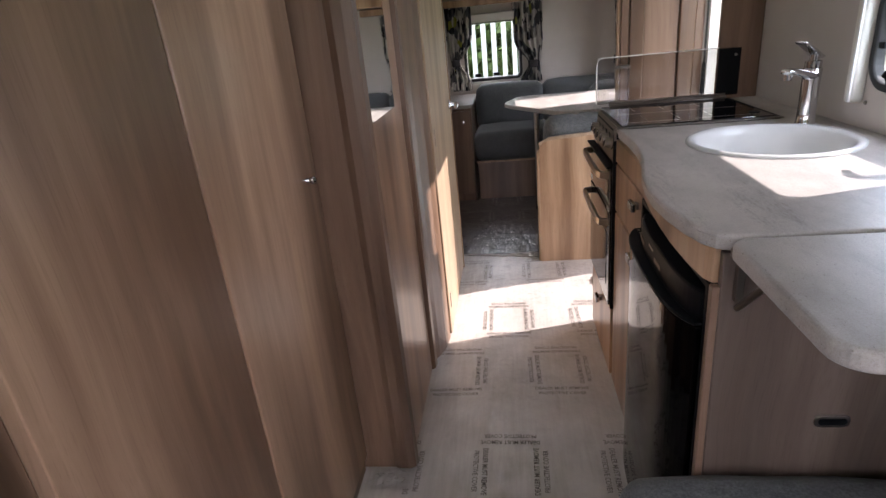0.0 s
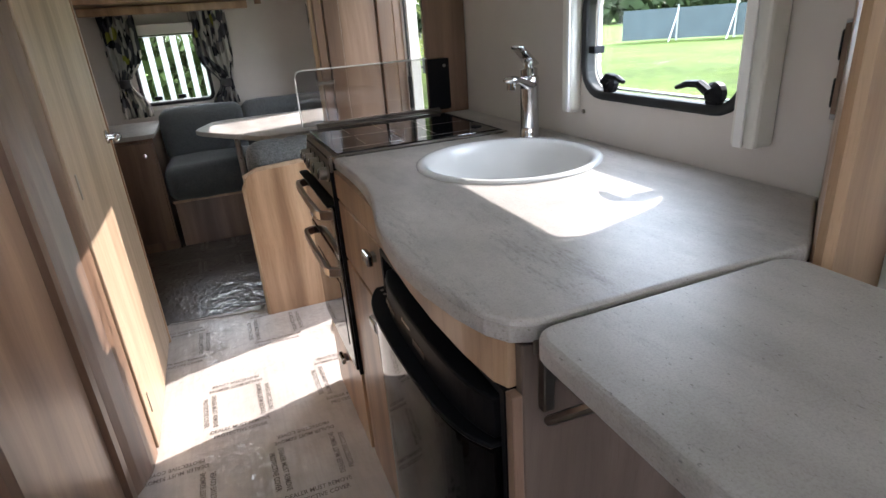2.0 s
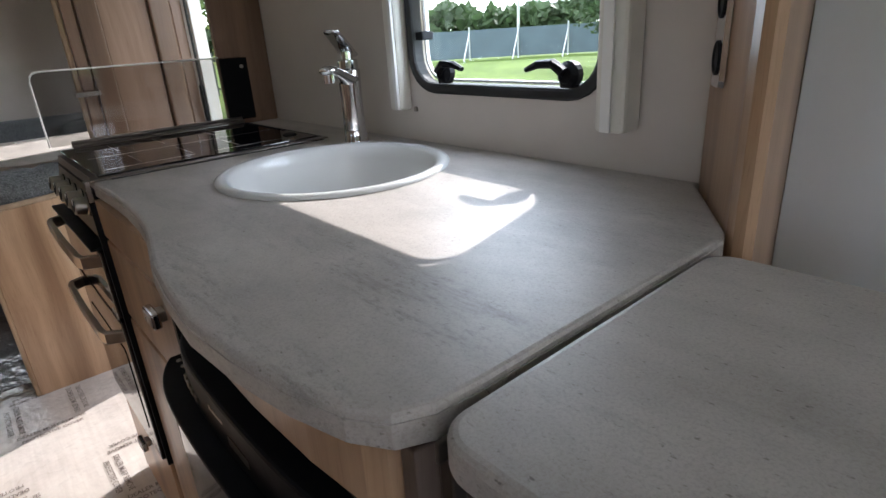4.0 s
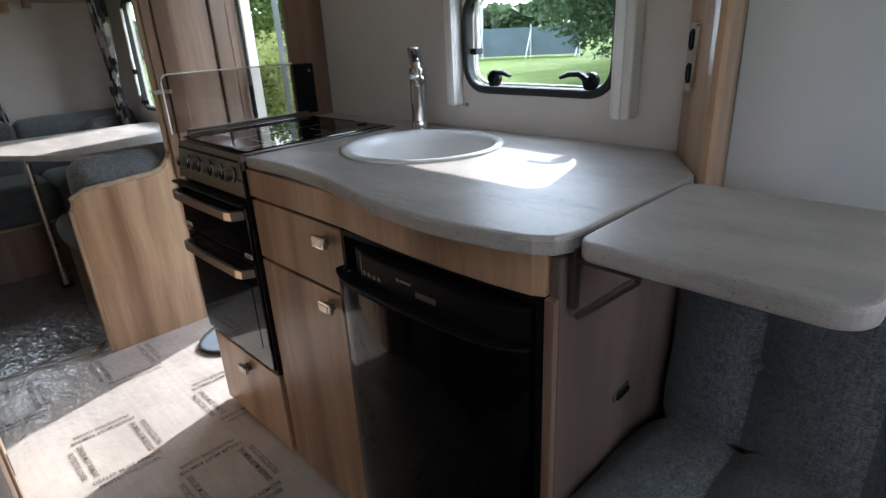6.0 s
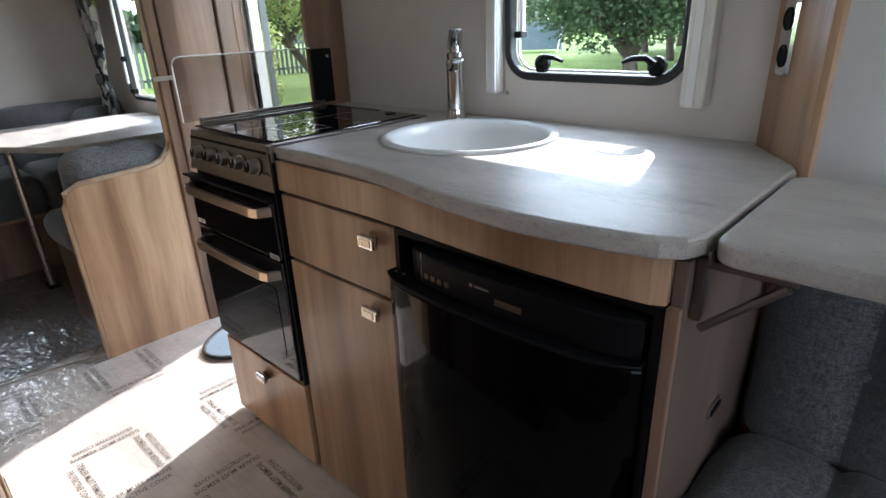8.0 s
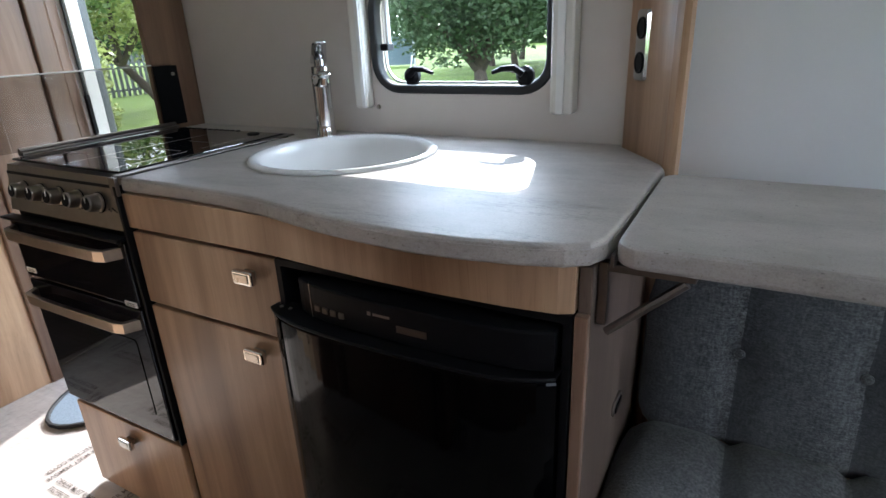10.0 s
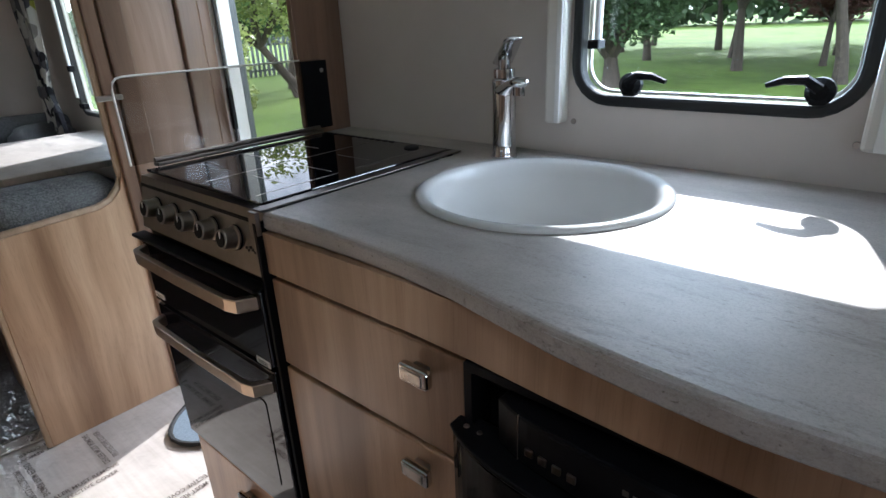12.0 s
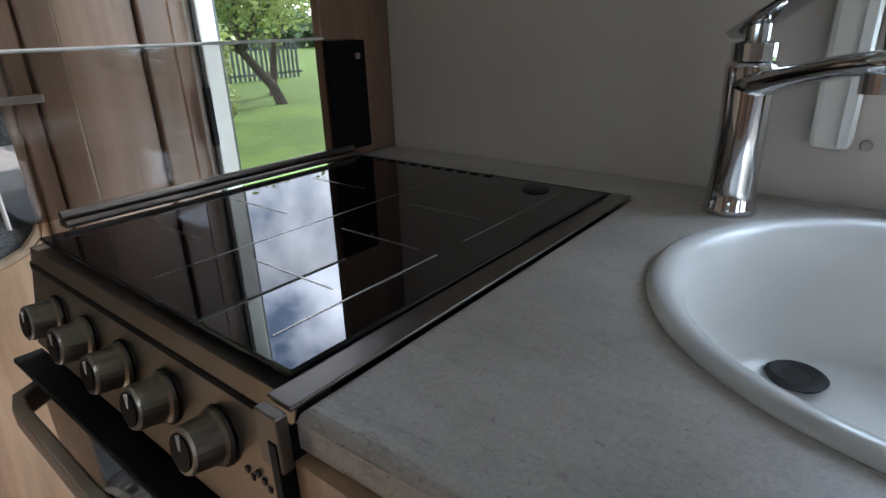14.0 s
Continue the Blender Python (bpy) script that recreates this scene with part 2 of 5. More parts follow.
def clear(name, tint, gloss=0.05):
    """Thin clear sheet: see-through, with mirror gloss that grows at grazing angles."""
    m = bpy.data.materials.new(name)
    m.use_nodes = True
    n, l = m.node_tree.nodes, m.node_tree.links
    n.clear()
    t = n.new("ShaderNodeBsdfTransparent")
    t.inputs[0].default_value = (*tint, 1)
    g = n.new("ShaderNodeBsdfGlossy")
    g.inputs["Roughness"].default_value = 0.02
    f = n.new("ShaderNodeLayerWeight")
    f.inputs["Blend"].default_value = 0.5
    p = n.new("ShaderNodeMath")
    p.operation = 'POWER'
    p.inputs[1].default_value = 5.0
    q = n.new("ShaderNodeMath")
    q.operation = 'MULTIPLY_ADD'
    q.inputs[1].default_value = 0.7
    q.inputs[2].default_value = gloss
    x = n.new("ShaderNodeMixShader")
    o = n.new("ShaderNodeOutputMaterial")
    l.new(f.outputs["Facing"], p.inputs[0])
    l.new(p.outputs[0], q.inputs[0])
    l.new(q.outputs[0], x.inputs[0])
    l.new(t.outputs[0], x.inputs[1])
    l.new(g.outputs[0], x.inputs[2])
    l.new(x.outputs[0], o.inputs[0])
    return m


PANE = clear("window_acrylic", (0.96, 0.985, 0.975), 0.015)
LIDGLASS = clear("tinted_glass", (0.76, 0.75, 0.74), 0.025)
MIRROR = plain("mirror_silver", (0.85, 0.87, 0.86), 0.015, 1.0, 0.0)


def curtain_cloth():
    """Cream cloth with overlapping grey, black and lime leaf shapes."""
    m, n, l, b = material("leaf_print_cloth", 0.9)
    pos = place(n)
    mp = n.new("ShaderNodeMapping")
    mp.inputs["Scale"].default_value = (30, 30, 17)
    l.new(pos, mp.inputs["Vector"])
    v = n.new("ShaderNodeTexVoronoi")
    v.inputs["Scale"].default_value = 1.0
    l.new(mp.outputs[0], v.inputs["Vector"])
    sep = n.new("ShaderNodeSeparateColor")
    l.new(v.outputs["Color"], sep.inputs[0])
    c = ramp_of(n, l, sep.outputs[0], [(0.0, (0.03, 0.03, 0.035)), (0.18, (0.11, 0.11, 0.12)), (0.45, (0.26, 0.24, 0.22)),
                                       (0.58, (0.60, 0.57, 0.52)), (0.965, (0.40, 0.40, 0.08))])
    for nd in n:
        if nd.type == 'VALTORGB':
            nd.color_ramp.interpolation = 'CONSTANT'
    l.new(c, b.inputs["Base Color"])
    b.inputs["Subsurface Weight"].default_value = 0.0
    return m


CURTAIN = curtain_cloth()


def turf():
    """Mown grass: broad patches, clumps and fine blades."""
    m, n, l, b = material("lawn_grass", 0.85)
    pos = place(n)
    c = ramp_of(n, l, noise_at(n, l, pos, 0.35, 4), [(0.34, (0.072, 0.125, 0.022)), (0.66, (0.125, 0.195, 0.04))])
    c = blend(n, l, 0.7, c, ramp_of(n, l, noise_at(n, l, pos, 3.2, 5, 0.7), [(0.33, (0.55, 0.56, 0.5)), (0.62, (1.1, 1.08, 1.0))]), 'MULTIPLY')
    c = blend(n, l, 0.6, c, ramp_of(n, l, noise_at(n, l, pos, 38, 3, 0.7), [(0.36, (0.5, 0.52, 0.45)), (0.6, (1.1, 1.1, 1.0))]), 'MULTIPLY')
    l.new(c, b.inputs["Base Color"])
    b.inputs["Specular IOR Level"].default_value = 0.2
    bumped(n, l, b, noise_at(n, l, pos, 30, 4, 0.7), 0.6, 0.03)
    return m


GRASS = turf()


def leafy(name, base):
    """Thin leaves that let light through."""
    m, n, l, b = material(name, 0.6, 0.0, base)
    f = noise_at(n, l, place(n), 1.1, 4)
    c = ramp_of(n, l, f, [(0.3, tuple(v * 0.6 for v in base)), (0.7, tuple(v * 1.4 for v in base))])
    l.new(c, b.inputs["Base Color"])
    t = n.new("ShaderNodeBsdfTranslucent")
    l.new(c, t.inputs["Color"])
    x = n.new("ShaderNodeMixShader")
    x.inputs[0].default_value = 0.36
    l.new(b.outputs[0], x.inputs[1])
    l.new(t.outputs[0], x.inputs[2])
    l.new(x.outputs[0], n["Material Output"].inputs["Surface"])
    return m


LEAF = leafy("leaf_green", (0.10, 0.16, 0.045))
LEAF_DARK = leafy("leaf_dark_green", (0.055, 0.095, 0.042))
LEAF_RED = leafy("leaf_copper", (0.11, 0.045, 0.04))
LEAF_YELLOW = leafy("leaf_yellow_green", (0.21, 0.25, 0.08))
BARK = plain("bark", (0.055, 0.043, 0.034), 0.9, 0, 0.35, 9, 0.6)
FENCE_METAL = plain("galvanised_steel", (0.5, 0.53, 0.55), 0.5, 0.2, 0.1, 6)
FENCE_GREY = plain("weathered_grey_rail", (0.085, 0.095, 0.10), 0.7, 0, 0.15, 4)
FENCE_DARK = plain("green_mesh_screen", (0.10, 0.14, 0.17), 0.8, 0, 0.15, 1)

# ---- builders ----


def world_of(ob):
    p = Vector((0, 0, 0))
    while ob is not None:
        p += ob.location
        ob = ob.parent
    return p


def mesh_of(bm, mat, base=(0, 0, 0), smooth=False):
    bmesh.ops.recalc_face_normals(bm, faces=bm.faces)
    bmesh.ops.translate(bm, verts=bm.verts, vec=-Vector(base))
    me = bpy.data.meshes.new("mesh")
    bm.to_mesh(me)
    bm.free()
    if mat is not None:
        me.materials.append(mat)
    if smooth:
        me.polygons.foreach_set("use_smooth", [True] * len(me.polygons))
    return me


def part(name, bm, mat, parent, label="", smooth=False):
    """One mesh part under a thing or a part; the bmesh is in world metres."""
    base = world_of(parent)
    ob = new(name, mesh_of(bm, mat, base, smooth))
    ob.parent = parent
    return tagged(ob, label)


def thing(name, at, label, category, group="", kind=""):
    ob = new(name)
    ob.location = at
    ob.empty_display_size = 0.05
    return tagged(ob, label, category, group, kind)


def single(name, bm, mat, label="", category="", group="", kind="", smooth=False):
    c = [v.co for v in bm.verts]
    base = Vector(((min(p.x for p in c) + max(p.x for p in c)) / 2, (min(p.y for p in c) + max(p.y for p in c)) / 2, min(p.z for p in c)))
    ob = new(name, mesh_of(bm, mat, base, smooth))
    ob.location = base
    return tagged(ob, label, category, group, kind)


def bev(bm, w, seg=2):
    if w > 0:
        bmesh.ops.bevel(bm, geom=list(bm.edges), offset=w, segments=seg, profile=0.5, affect='EDGES', clamp_overlap=True)


def box(x0, x1, y0, y1, z0, z1, w=0.0, seg=2):
    bm = bmesh.new()
    bmesh.ops.create_cube(bm, size=1.0)
    for v in bm.verts:
        v.co = Vector(((x0 + x1) / 2 + v.co.x * (x1 - x0), (y0 + y1) / 2 + v.co.y * (y1 - y0), (z0 + z1) / 2 + v.co.z * (z1 - z0)))
    bev(bm, w, seg)
    return bm


def join(*bms):
    out = bmesh.new()
    for b in bms:
        me = bpy.data.meshes.new("tmp")
        b.to_mesh(me)
        b.free()
        out.from_mesh(me)
        bpy.data.meshes.remove(me)
    return out


AXES = {"x": lambda u, v, w: (w, u, v), "y": lambda u, v, w: (u, w, v), "z": lambda u, v, w: (u, v, w)}


def prism(poly, axis, a, b, w=0.0, seg=2):
    """A flat outline (list of pairs) pushed along an axis from a to b. Pairs: x: (y, z), y: (x, z), z: (x, y)."""
    bm = bmesh.new()
    f = AXES[axis]
    lo = [bm.verts.new(f(u, v, a)) for u, v in poly]
    hi = [bm.verts.new(f(u, v, b)) for u, v in poly]
    n = len(poly)
    bm.faces.new(lo[::-1])
    bm.faces.new(hi)
    for i in range(n):
        bm.faces.new((lo[i], lo[(i + 1) % n], hi[(i + 1) % n], hi[i]))
    bmesh.ops.recalc_face_normals(bm, faces=bm.faces)
    if w > 0:
        rim = [e for e in bm.edges if (e.verts[0] in lo) == (e.verts[1] in lo)]
        bmesh.ops.bevel(bm, geom=rim, offset=w, segments=seg, profile=0.5, affect='EDGES', clamp_overlap=True)
    return bm


def rounded(u0, u1, v0, v1, r, n=6):
    """Outline of a rectangle with round corners; r is one radius or four (u0v0, u1v0, u1v1, u0v1)."""
    rs = r if isinstance(r, (tuple, list)) else (r,) * 4
    pts = []
    for (cu, cv, a0, rr) in ((u0 + rs[0], v0 + rs[0], 180, rs[0]), (u1 - rs[1], v0 + rs[1], 270, rs[1]),
                             (u1 - rs[2], v1 - rs[2], 0, rs[2]), (u0 + rs[3], v1 - rs[3], 90, rs[3])):
        k = n if rr > 0.001 else 0
        for i in range(k + 1):
            a = radians(a0 + (90.0 * i / k if k else 0))
            pts.append((cu + rr * math.cos(a), cv + rr * math.sin(a)))
    return pts


def ring_prism(outer, inner, axis, a, b, w=0.0):
    """A frame between two outlines with the same number of points."""
    bm = bmesh.new()
    f = AXES[axis]
    n = len(outer)
    o0 = [bm.verts.new(f(u, v, a)) for u, v in outer]
    o1 = [bm.verts.new(f(u, v, b)) for u, v in outer]
    i0 = [bm.verts.new(f(u, v, a)) for u, v in inner]
    i1 = [bm.verts.new(f(u, v, b)) for u, v in inner]
    for k in range(n):
        j = (k + 1) % n
        bm.faces.new((o0[k], o0[j], o1[j], o1[k]))
        bm.faces.new((i0[j], i0[k], i1[k], i1[j]))
        bm.faces.new((o1[k], o1[j], i1[j], i1[k]))
        bm.faces.new((o0[j], o0[k], i0[k], i0[j]))
    bmesh.ops.recalc_face_normals(bm, faces=bm.faces)
    if w > 0:
        rim = [e for e in bm.edges if len(e.link_faces) == 2 and e.calc_face_angle(0) > 1.2]
        bmesh.ops.bevel(bm, geom=rim, offset=w, segments=2, profile=0.5, affect='EDGES', clamp_overlap=True)
    return bm


def lathe(profile, centre, n=32, way=(0, 0, 1)):
    """Turns (radius, height) pairs round an axis at centre."""
    bm = bmesh.new()
    q = Vector(way).to_track_quat("Z", "Y")
    rings = []
    for r, h in profile:
        if r < 1e-5:
            rings.append([bm.verts.new(Vector(centre) + q @ Vector((0, 0, h)))])
        else:
            rings.append([bm.verts.new(Vector(centre) + q @ Vector((r * math.cos(2 * math.pi * k / n), r * math.sin(2 * math.pi * k / n), h))) for k in range(n)])
    for a, b in zip(rings, rings[1:]):
        for k in range(n):
            j = (k + 1) % n
            if len(a) == 1 and len(b) == 1:
                continue
            if len(a) == 1:
                bm.faces.new((a[0], b[j], b[k]))
            elif len(b) == 1:
                bm.faces.new((a[k], a[j], b[0]))
            else:
                bm.faces.new((a[k], a[j], b[j], b[k]))
    return bm


def tube(points, r, n=10, flat=1.0):
    """A bar along points; r is one radius or one each; flat squashes it upright."""
    bm = bmesh.new()
    pts = [Vector(p) for p in points]
    rs = r if isinstance(r, (list, tuple)) else [r] * len(pts)
    rings = []
    for i, p in enumerate(pts):
        d = (pts[min(i + 1, len(pts) - 1)] - pts[max(i - 1, 0)]).normalized()
        up = Vector((0, 0, 1)) if abs(d.z) < 0.9 else Vector((1, 0, 0))
        s = d.cross(up).normalized()
        u = s.cross(d).normalized()
        rings.append([bm.verts.new(p + rs[i] * (math.cos(2 * math.pi * k / n) * s + flat * math.sin(2 * math.pi * k / n) * u)) for k in range(n)])
    for a, b in zip(rings, rings[1:]):
        for k in range(n):
            bm.faces.new((a[k], a[(k + 1) % n], b[(k + 1) % n], b[k]))
    bm.faces.new(rings[0][::-1])
    bm.faces.new(rings[-1])
    return bm


def cushion(x0, x1, y0, y1, z0, z1, r=0.05, puff=0.012, dimples=(), seams=(), step=0.025, seed=0.0):
    """A soft block with round edges, slightly puffed; dimples: (point, radius, depth); seams: (axis, place, depth)."""
    bm = bmesh.new()
    lo, hi = Vector((x0, y0, z0)), Vector((x1, y1, z1))
    size = hi - lo
    cnt = [max(4, int(s / step)) for s in size]
    made = {}

    def vert(key):
        if key not in made:
            p = Vector([lo[k] + size[k] * key[k] / cnt[k] for k in range(3)])
            core = Vector([min(max(p[k], lo[k] + r), hi[k] - r) for k in range(3)])
            d = p - core
            out = d.normalized() if d.length > 1e-6 else Vector((0, 0, 1))
            p = core + out * r if d.length > 1e-6 else p
            for k in range(3):
                if key[k] in (0, cnt[k]):
                    i, j = [a for a in range(3) if a != k]
                    f = math.sin(math.pi * key[i] / cnt[i]) * math.sin(math.pi * key[j] / cnt[j])
                    p[k] += (1 if key[k] else -1) * puff * max(0.0, f) ** 0.5
            p += out * (noise.noise(p * 9 + Vector((seed, 0, 0))) * 0.004)
            for c, rad, dep in dimples:
                q = (p - Vector(c)).length / rad
                if q < 3:
                    p -= out * dep * math.exp(-q * q)
            for ax, at, dep in seams:
                q = abs(p[ax] - at) / 0.014
                if q < 3:
                    p -= out * dep * math.exp(-q * q)
            made[key] = bm.verts.new(p)
        return made[key]

    for k in range(3):
        i, j = (k + 1) % 3, (k + 2) % 3
        for side in (0, cnt[k]):
            for a in range(cnt[i]):
                for b in range(cnt[j]):
                    quad = []
                    for da, db in ((0, 0), (1, 0), (1, 1), (0, 1)):
                        key = [0, 0, 0]
                        key[k], key[i], key[j] = side, a + da, b + db
                        quad.append(vert(tuple(key)))
                    bm.faces.new(quad)
    return bm


def wall_x(x0, x1, y0, y1, z0, z1, holes):
    """An upright wall along y with rectangular holes (ya, yb, za, zb), ordered along y."""
    bms, y = [], y0
    for ya, yb, za, zb in holes:
        bms.append(box(x0, x1, y, ya, z0, z1))
        if za > z0:
            bms.append(box(x0, x1, ya, yb, z0, za))
        if zb < z1:
            bms.append(box(x0, x1, ya, yb, zb, z1))
        y = yb
    bms.append(box(x0, x1, y, y1, z0, z1))
    return join(*bms)


def wall_y(y0, y1, x0, x1, z0, z1, holes):
    bms, x = [], x0
    for xa, xb, za, zb in holes:
        bms.append(box(x, xa, y0, y1, z0, z1))
        if za > z0:
            bms.append(box(xa, xb, y0, y1, z0, za))
        if zb < z1:
            bms.append(box(xa, xb, y0, y1, zb, z1))
        x = xb
    bms.append(box(x, x1, y0, y1, z0, z1))
    return join(*bms)

# ---- large structure ----
WX, LX, CEIL = 1.58, -0.53, 1.95
FAR, NEAR = 5.42, -1.55
WIN = (1.763, 2.213, 1.028, 1.270)          # kitchen window
DOOR = (2.965, 3.538, 0.0, 1.66)           # entrance
SIDE = (4.38, 4.92, 0.82, 1.42)           # dinette window
END = (0.33, 0.775, 0.83, 1.27)           # end window

floor = single("floor", box(LX - 0.04, WX + 0.04, NEAR - 0.04, FAR + 0.04, -0.06, 0.0), FILM, "brown vinyl floor under clear printed protective film", "floor", kind="structure")
single("floor_dinette", box(LX, WX, 3.672, FAR, -0.005, 0.0012), FILM_DARK, "dark brown carpet under clear protective film", "floor", kind="structure")
ROOF = ((0.24, 0.54, 1.60, 1.90), (0.42, 0.72, 4.52, 4.82))    # rooflights; the first is added, unseen, to brighten the cabinet fronts


def ceiling():
    """Ceiling sheet with two square rooflight openings, the kitchen one added for fill light."""
    a, b = LX - 0.04, WX + 0.04
    bms, y = [], NEAR - 0.04
    for x0, x1, y0, y1 in ROOF:
        bms += [box(a, b, y, y0, CEIL, CEIL + 0.04), box(a, x0, y0, y1, CEIL, CEIL + 0.04), box(x1, b, y0, y1, CEIL, CEIL + 0.04)]
        y = y1
    bms.append(box(a, b, y, FAR + 0.04, CEIL, CEIL + 0.04))
    return join(*bms)


single("ceiling", ceiling(), WALL_WHITE, "plain white caravan ceiling", "ceiling", kind="structure")
for n_roof, (x0, x1, y0, y1) in enumerate(ROOF):
    rl = thing("added_rooflight" if n_roof == 0 else "window_5", ((x0 + x1) / 2, (y0 + y1) / 2, CEIL), "unseen square white-framed rooflight in the ceiling", "rooflight", kind="structure")
    part("window_frame", ring_prism(rounded(x0 - 0.03, x1 + 0.03, y0 - 0.03, y1 + 0.03, 0.02), rounded(x0 + 0.005, x1 - 0.005, y0 + 0.005, y1 - 0.005, 0.01), "z", CEIL - 0.018, CEIL - 0.001, 0.003), WHITE, rl)
    pn = part("pane", prism(rounded(x0, x1, y0, y1, 0.01), "z", CEIL + 0.042, CEIL + 0.046), PANE, rl, "clear acrylic pane")
    pn.visible_shadow = False
single("wall_east", wall_x(WX, WX + 0.04, NEAR, FAR, 0, CEIL, [(-0.5, 0.7, 1.0, 1.58), WIN, DOOR, SIDE]), WALL, "cream wallboard side wall with window and doorway openings", "wall", kind="structure")
single("wall_west", wall_x(LX - 0.04, LX, NEAR, FAR, 0, CEIL, [(-0.5, 0.7, 1.0, 1.58)]), WALL, "cream wallboard side wall of the caravan", "wall", kind="structure")
single("wall_north", wall_y(FAR, FAR + 0.04, LX - 0.04, WX + 0.04, 0, CEIL, [END]), WALL, "cream wallboard end wall with a small window", "wall", kind="structure")
single("wall_south", wall_y(NEAR - 0.04, NEAR, LX - 0.04, WX + 0.04, 0, CEIL, [(-0.25, 1.35, 0.95, 1.6)]), WALL, "cream wallboard front wall with a wide window", "wall", kind="structure")
single("wall_lining", box(WX - 0.006, WX - 0.001, -1.5, 1.503, 0.4, 1.0), WALL_WHITE, "pale grey-white wall lining above the settee", "wall", kind="structure")
single("wall_lining_upper", box(WX - 0.006, WX - 0.001, 0.72, 1.503, 1.0, CEIL), WALL_WHITE, "pale grey-white wall lining above the settee", "wall", kind="structure")


def window_unit(name, axis, at, u0, u1, v0, v1, r, label, inward, catches=()):
    """A hinged acrylic caravan window: black round-cornered frame and a clear pane."""
    w = thing(name, AXES[axis]((u0 + u1) / 2, v0, at), label, "window", kind="structure")
    fr = 0.021
    part("window_frame", ring_prism(rounded(u0, u1, v0, v1, r), rounded(u0 + fr, u1 - fr, v0 + fr, v1 - fr, r * 0.7), axis, at - 0.012, at + 0.018, 0.006), RUBBER, w, "black rubber window frame")
    part("reveal", ring_prism(rounded(u0 - 0.004, u1 + 0.004, v0 - 0.004, v1 + 0.004, 0.003), rounded(u0 + 0.006, u1 - 0.006, v0 + 0.006, v1 - 0.006, r), axis, at - 0.003, at + 0.03), WALL, w, "cream lining of the opening")
    part("inner_frame", ring_prism(rounded(u0 + fr, u1 - fr, v0 + fr, v1 - fr, r * 0.7), rounded(u0 + fr + 0.005, u1 - fr - 0.005, v0 + fr + 0.005, v1 - fr - 0.005, r * 0.65), axis, at + 0.0185, at + 0.028, 0.001), WHITE, w, "pale inner edge of the window")
    p = part("pane", prism(rounded(u0 + 0.01, u1 - 0.01, v0 + 0.01, v1 - 0.01, r), axis, at + 0.036, at + 0.04), PANE, w, "clear acrylic pane")
    p.visible_shadow = False
    return w


kw = window_unit("window_1", "x", WX, WIN[0] - 0.01, WIN[1] + 0.01, WIN[2] - 0.01, WIN[3] + 0.01, 0.075, "black-framed kitchen window with round corners", -1)
for yy, way in ((2.10, 1), (1.815, -1)):
    c = part("catch", join(lathe([(0, 0), (0.02, 0), (0.02, 0.012), (0.012, 0.02), (0, 0.02)], (WX - 0.012, yy, 1.060), 16, (-1, 0, 0)),
                           box(WX - 0.03, WX - 0.008, yy - 0.012, yy + 0.012, 1.04, 1.072, 0.004)), BLACK, kw, "black window catch")
    part("lever", tube([(WX - 0.034, yy, 1.064), (WX - 0.038, yy - 0.018 * way, 1.077), (WX - 0.040, yy - 0.045 * way, 1.076), (WX - 0.040, yy - 0.068 * way, 1.068)], [0.012, 0.011, 0.009, 0.006], 8, 0.7), BLACK, c)
part("stay", tube([(WX + 0.008, 2.180, 1.13), (WX + 0.008, 2.180, 1.255)], 0.0065, 10), WHITE, kw, "pale tubular window stay")
part("stay_clip", box(WX - 0.012, WX + 0.018, 2.170, 2.192, 1.118, 1.134, 0.003), BLACK, kw)

for side, (ya, yb) in (("blind_rail", (2.228, 2.266)), ("blind_rail", (1.703, 1.752))):
    b = thing("blind_rail", (WX - 0.02, (ya + yb) / 2, 0.975), "cream plastic blind side rail beside the kitchen window", "blind rail", "kitchen window blind rails")
    part("cover", prism(rounded(ya, yb, 0.982, 1.36, 0.008), "x", WX - 0.034 if ya > 2 else WX - 0.045, WX - 0.002, 0.006), CREAM, b)
    part("track", box(WX - 0.04 if ya > 2 else WX - 0.056, WX - 0.034 if ya > 2 else WX - 0.052, (ya + yb) / 2 - 0.008 if ya < 2 else ya + 0.002, (ya + yb) / 2 + 0.008 if ya < 2 else ya + 0.012, 0.985, 1.35, 0.001), WHITE, b, "pale blind track")
    part("screw", lathe([(0, 0), (0.006, 0), (0.005, 0.003), (0, 0.003)], (WX - 0.003, ya - 0.012 if ya > 2 else yb + 0.006, 0.984), 10, (-1, 0, 0)), STEEL, b, "small steel screw")

bc = single("blind_cassette", box(WX - 0.06, WX - 0.002, 1.69, 2.28, 1.362, 1.43, 0.008), CREAM, "cream blind cassette above the kitchen window", "blind")

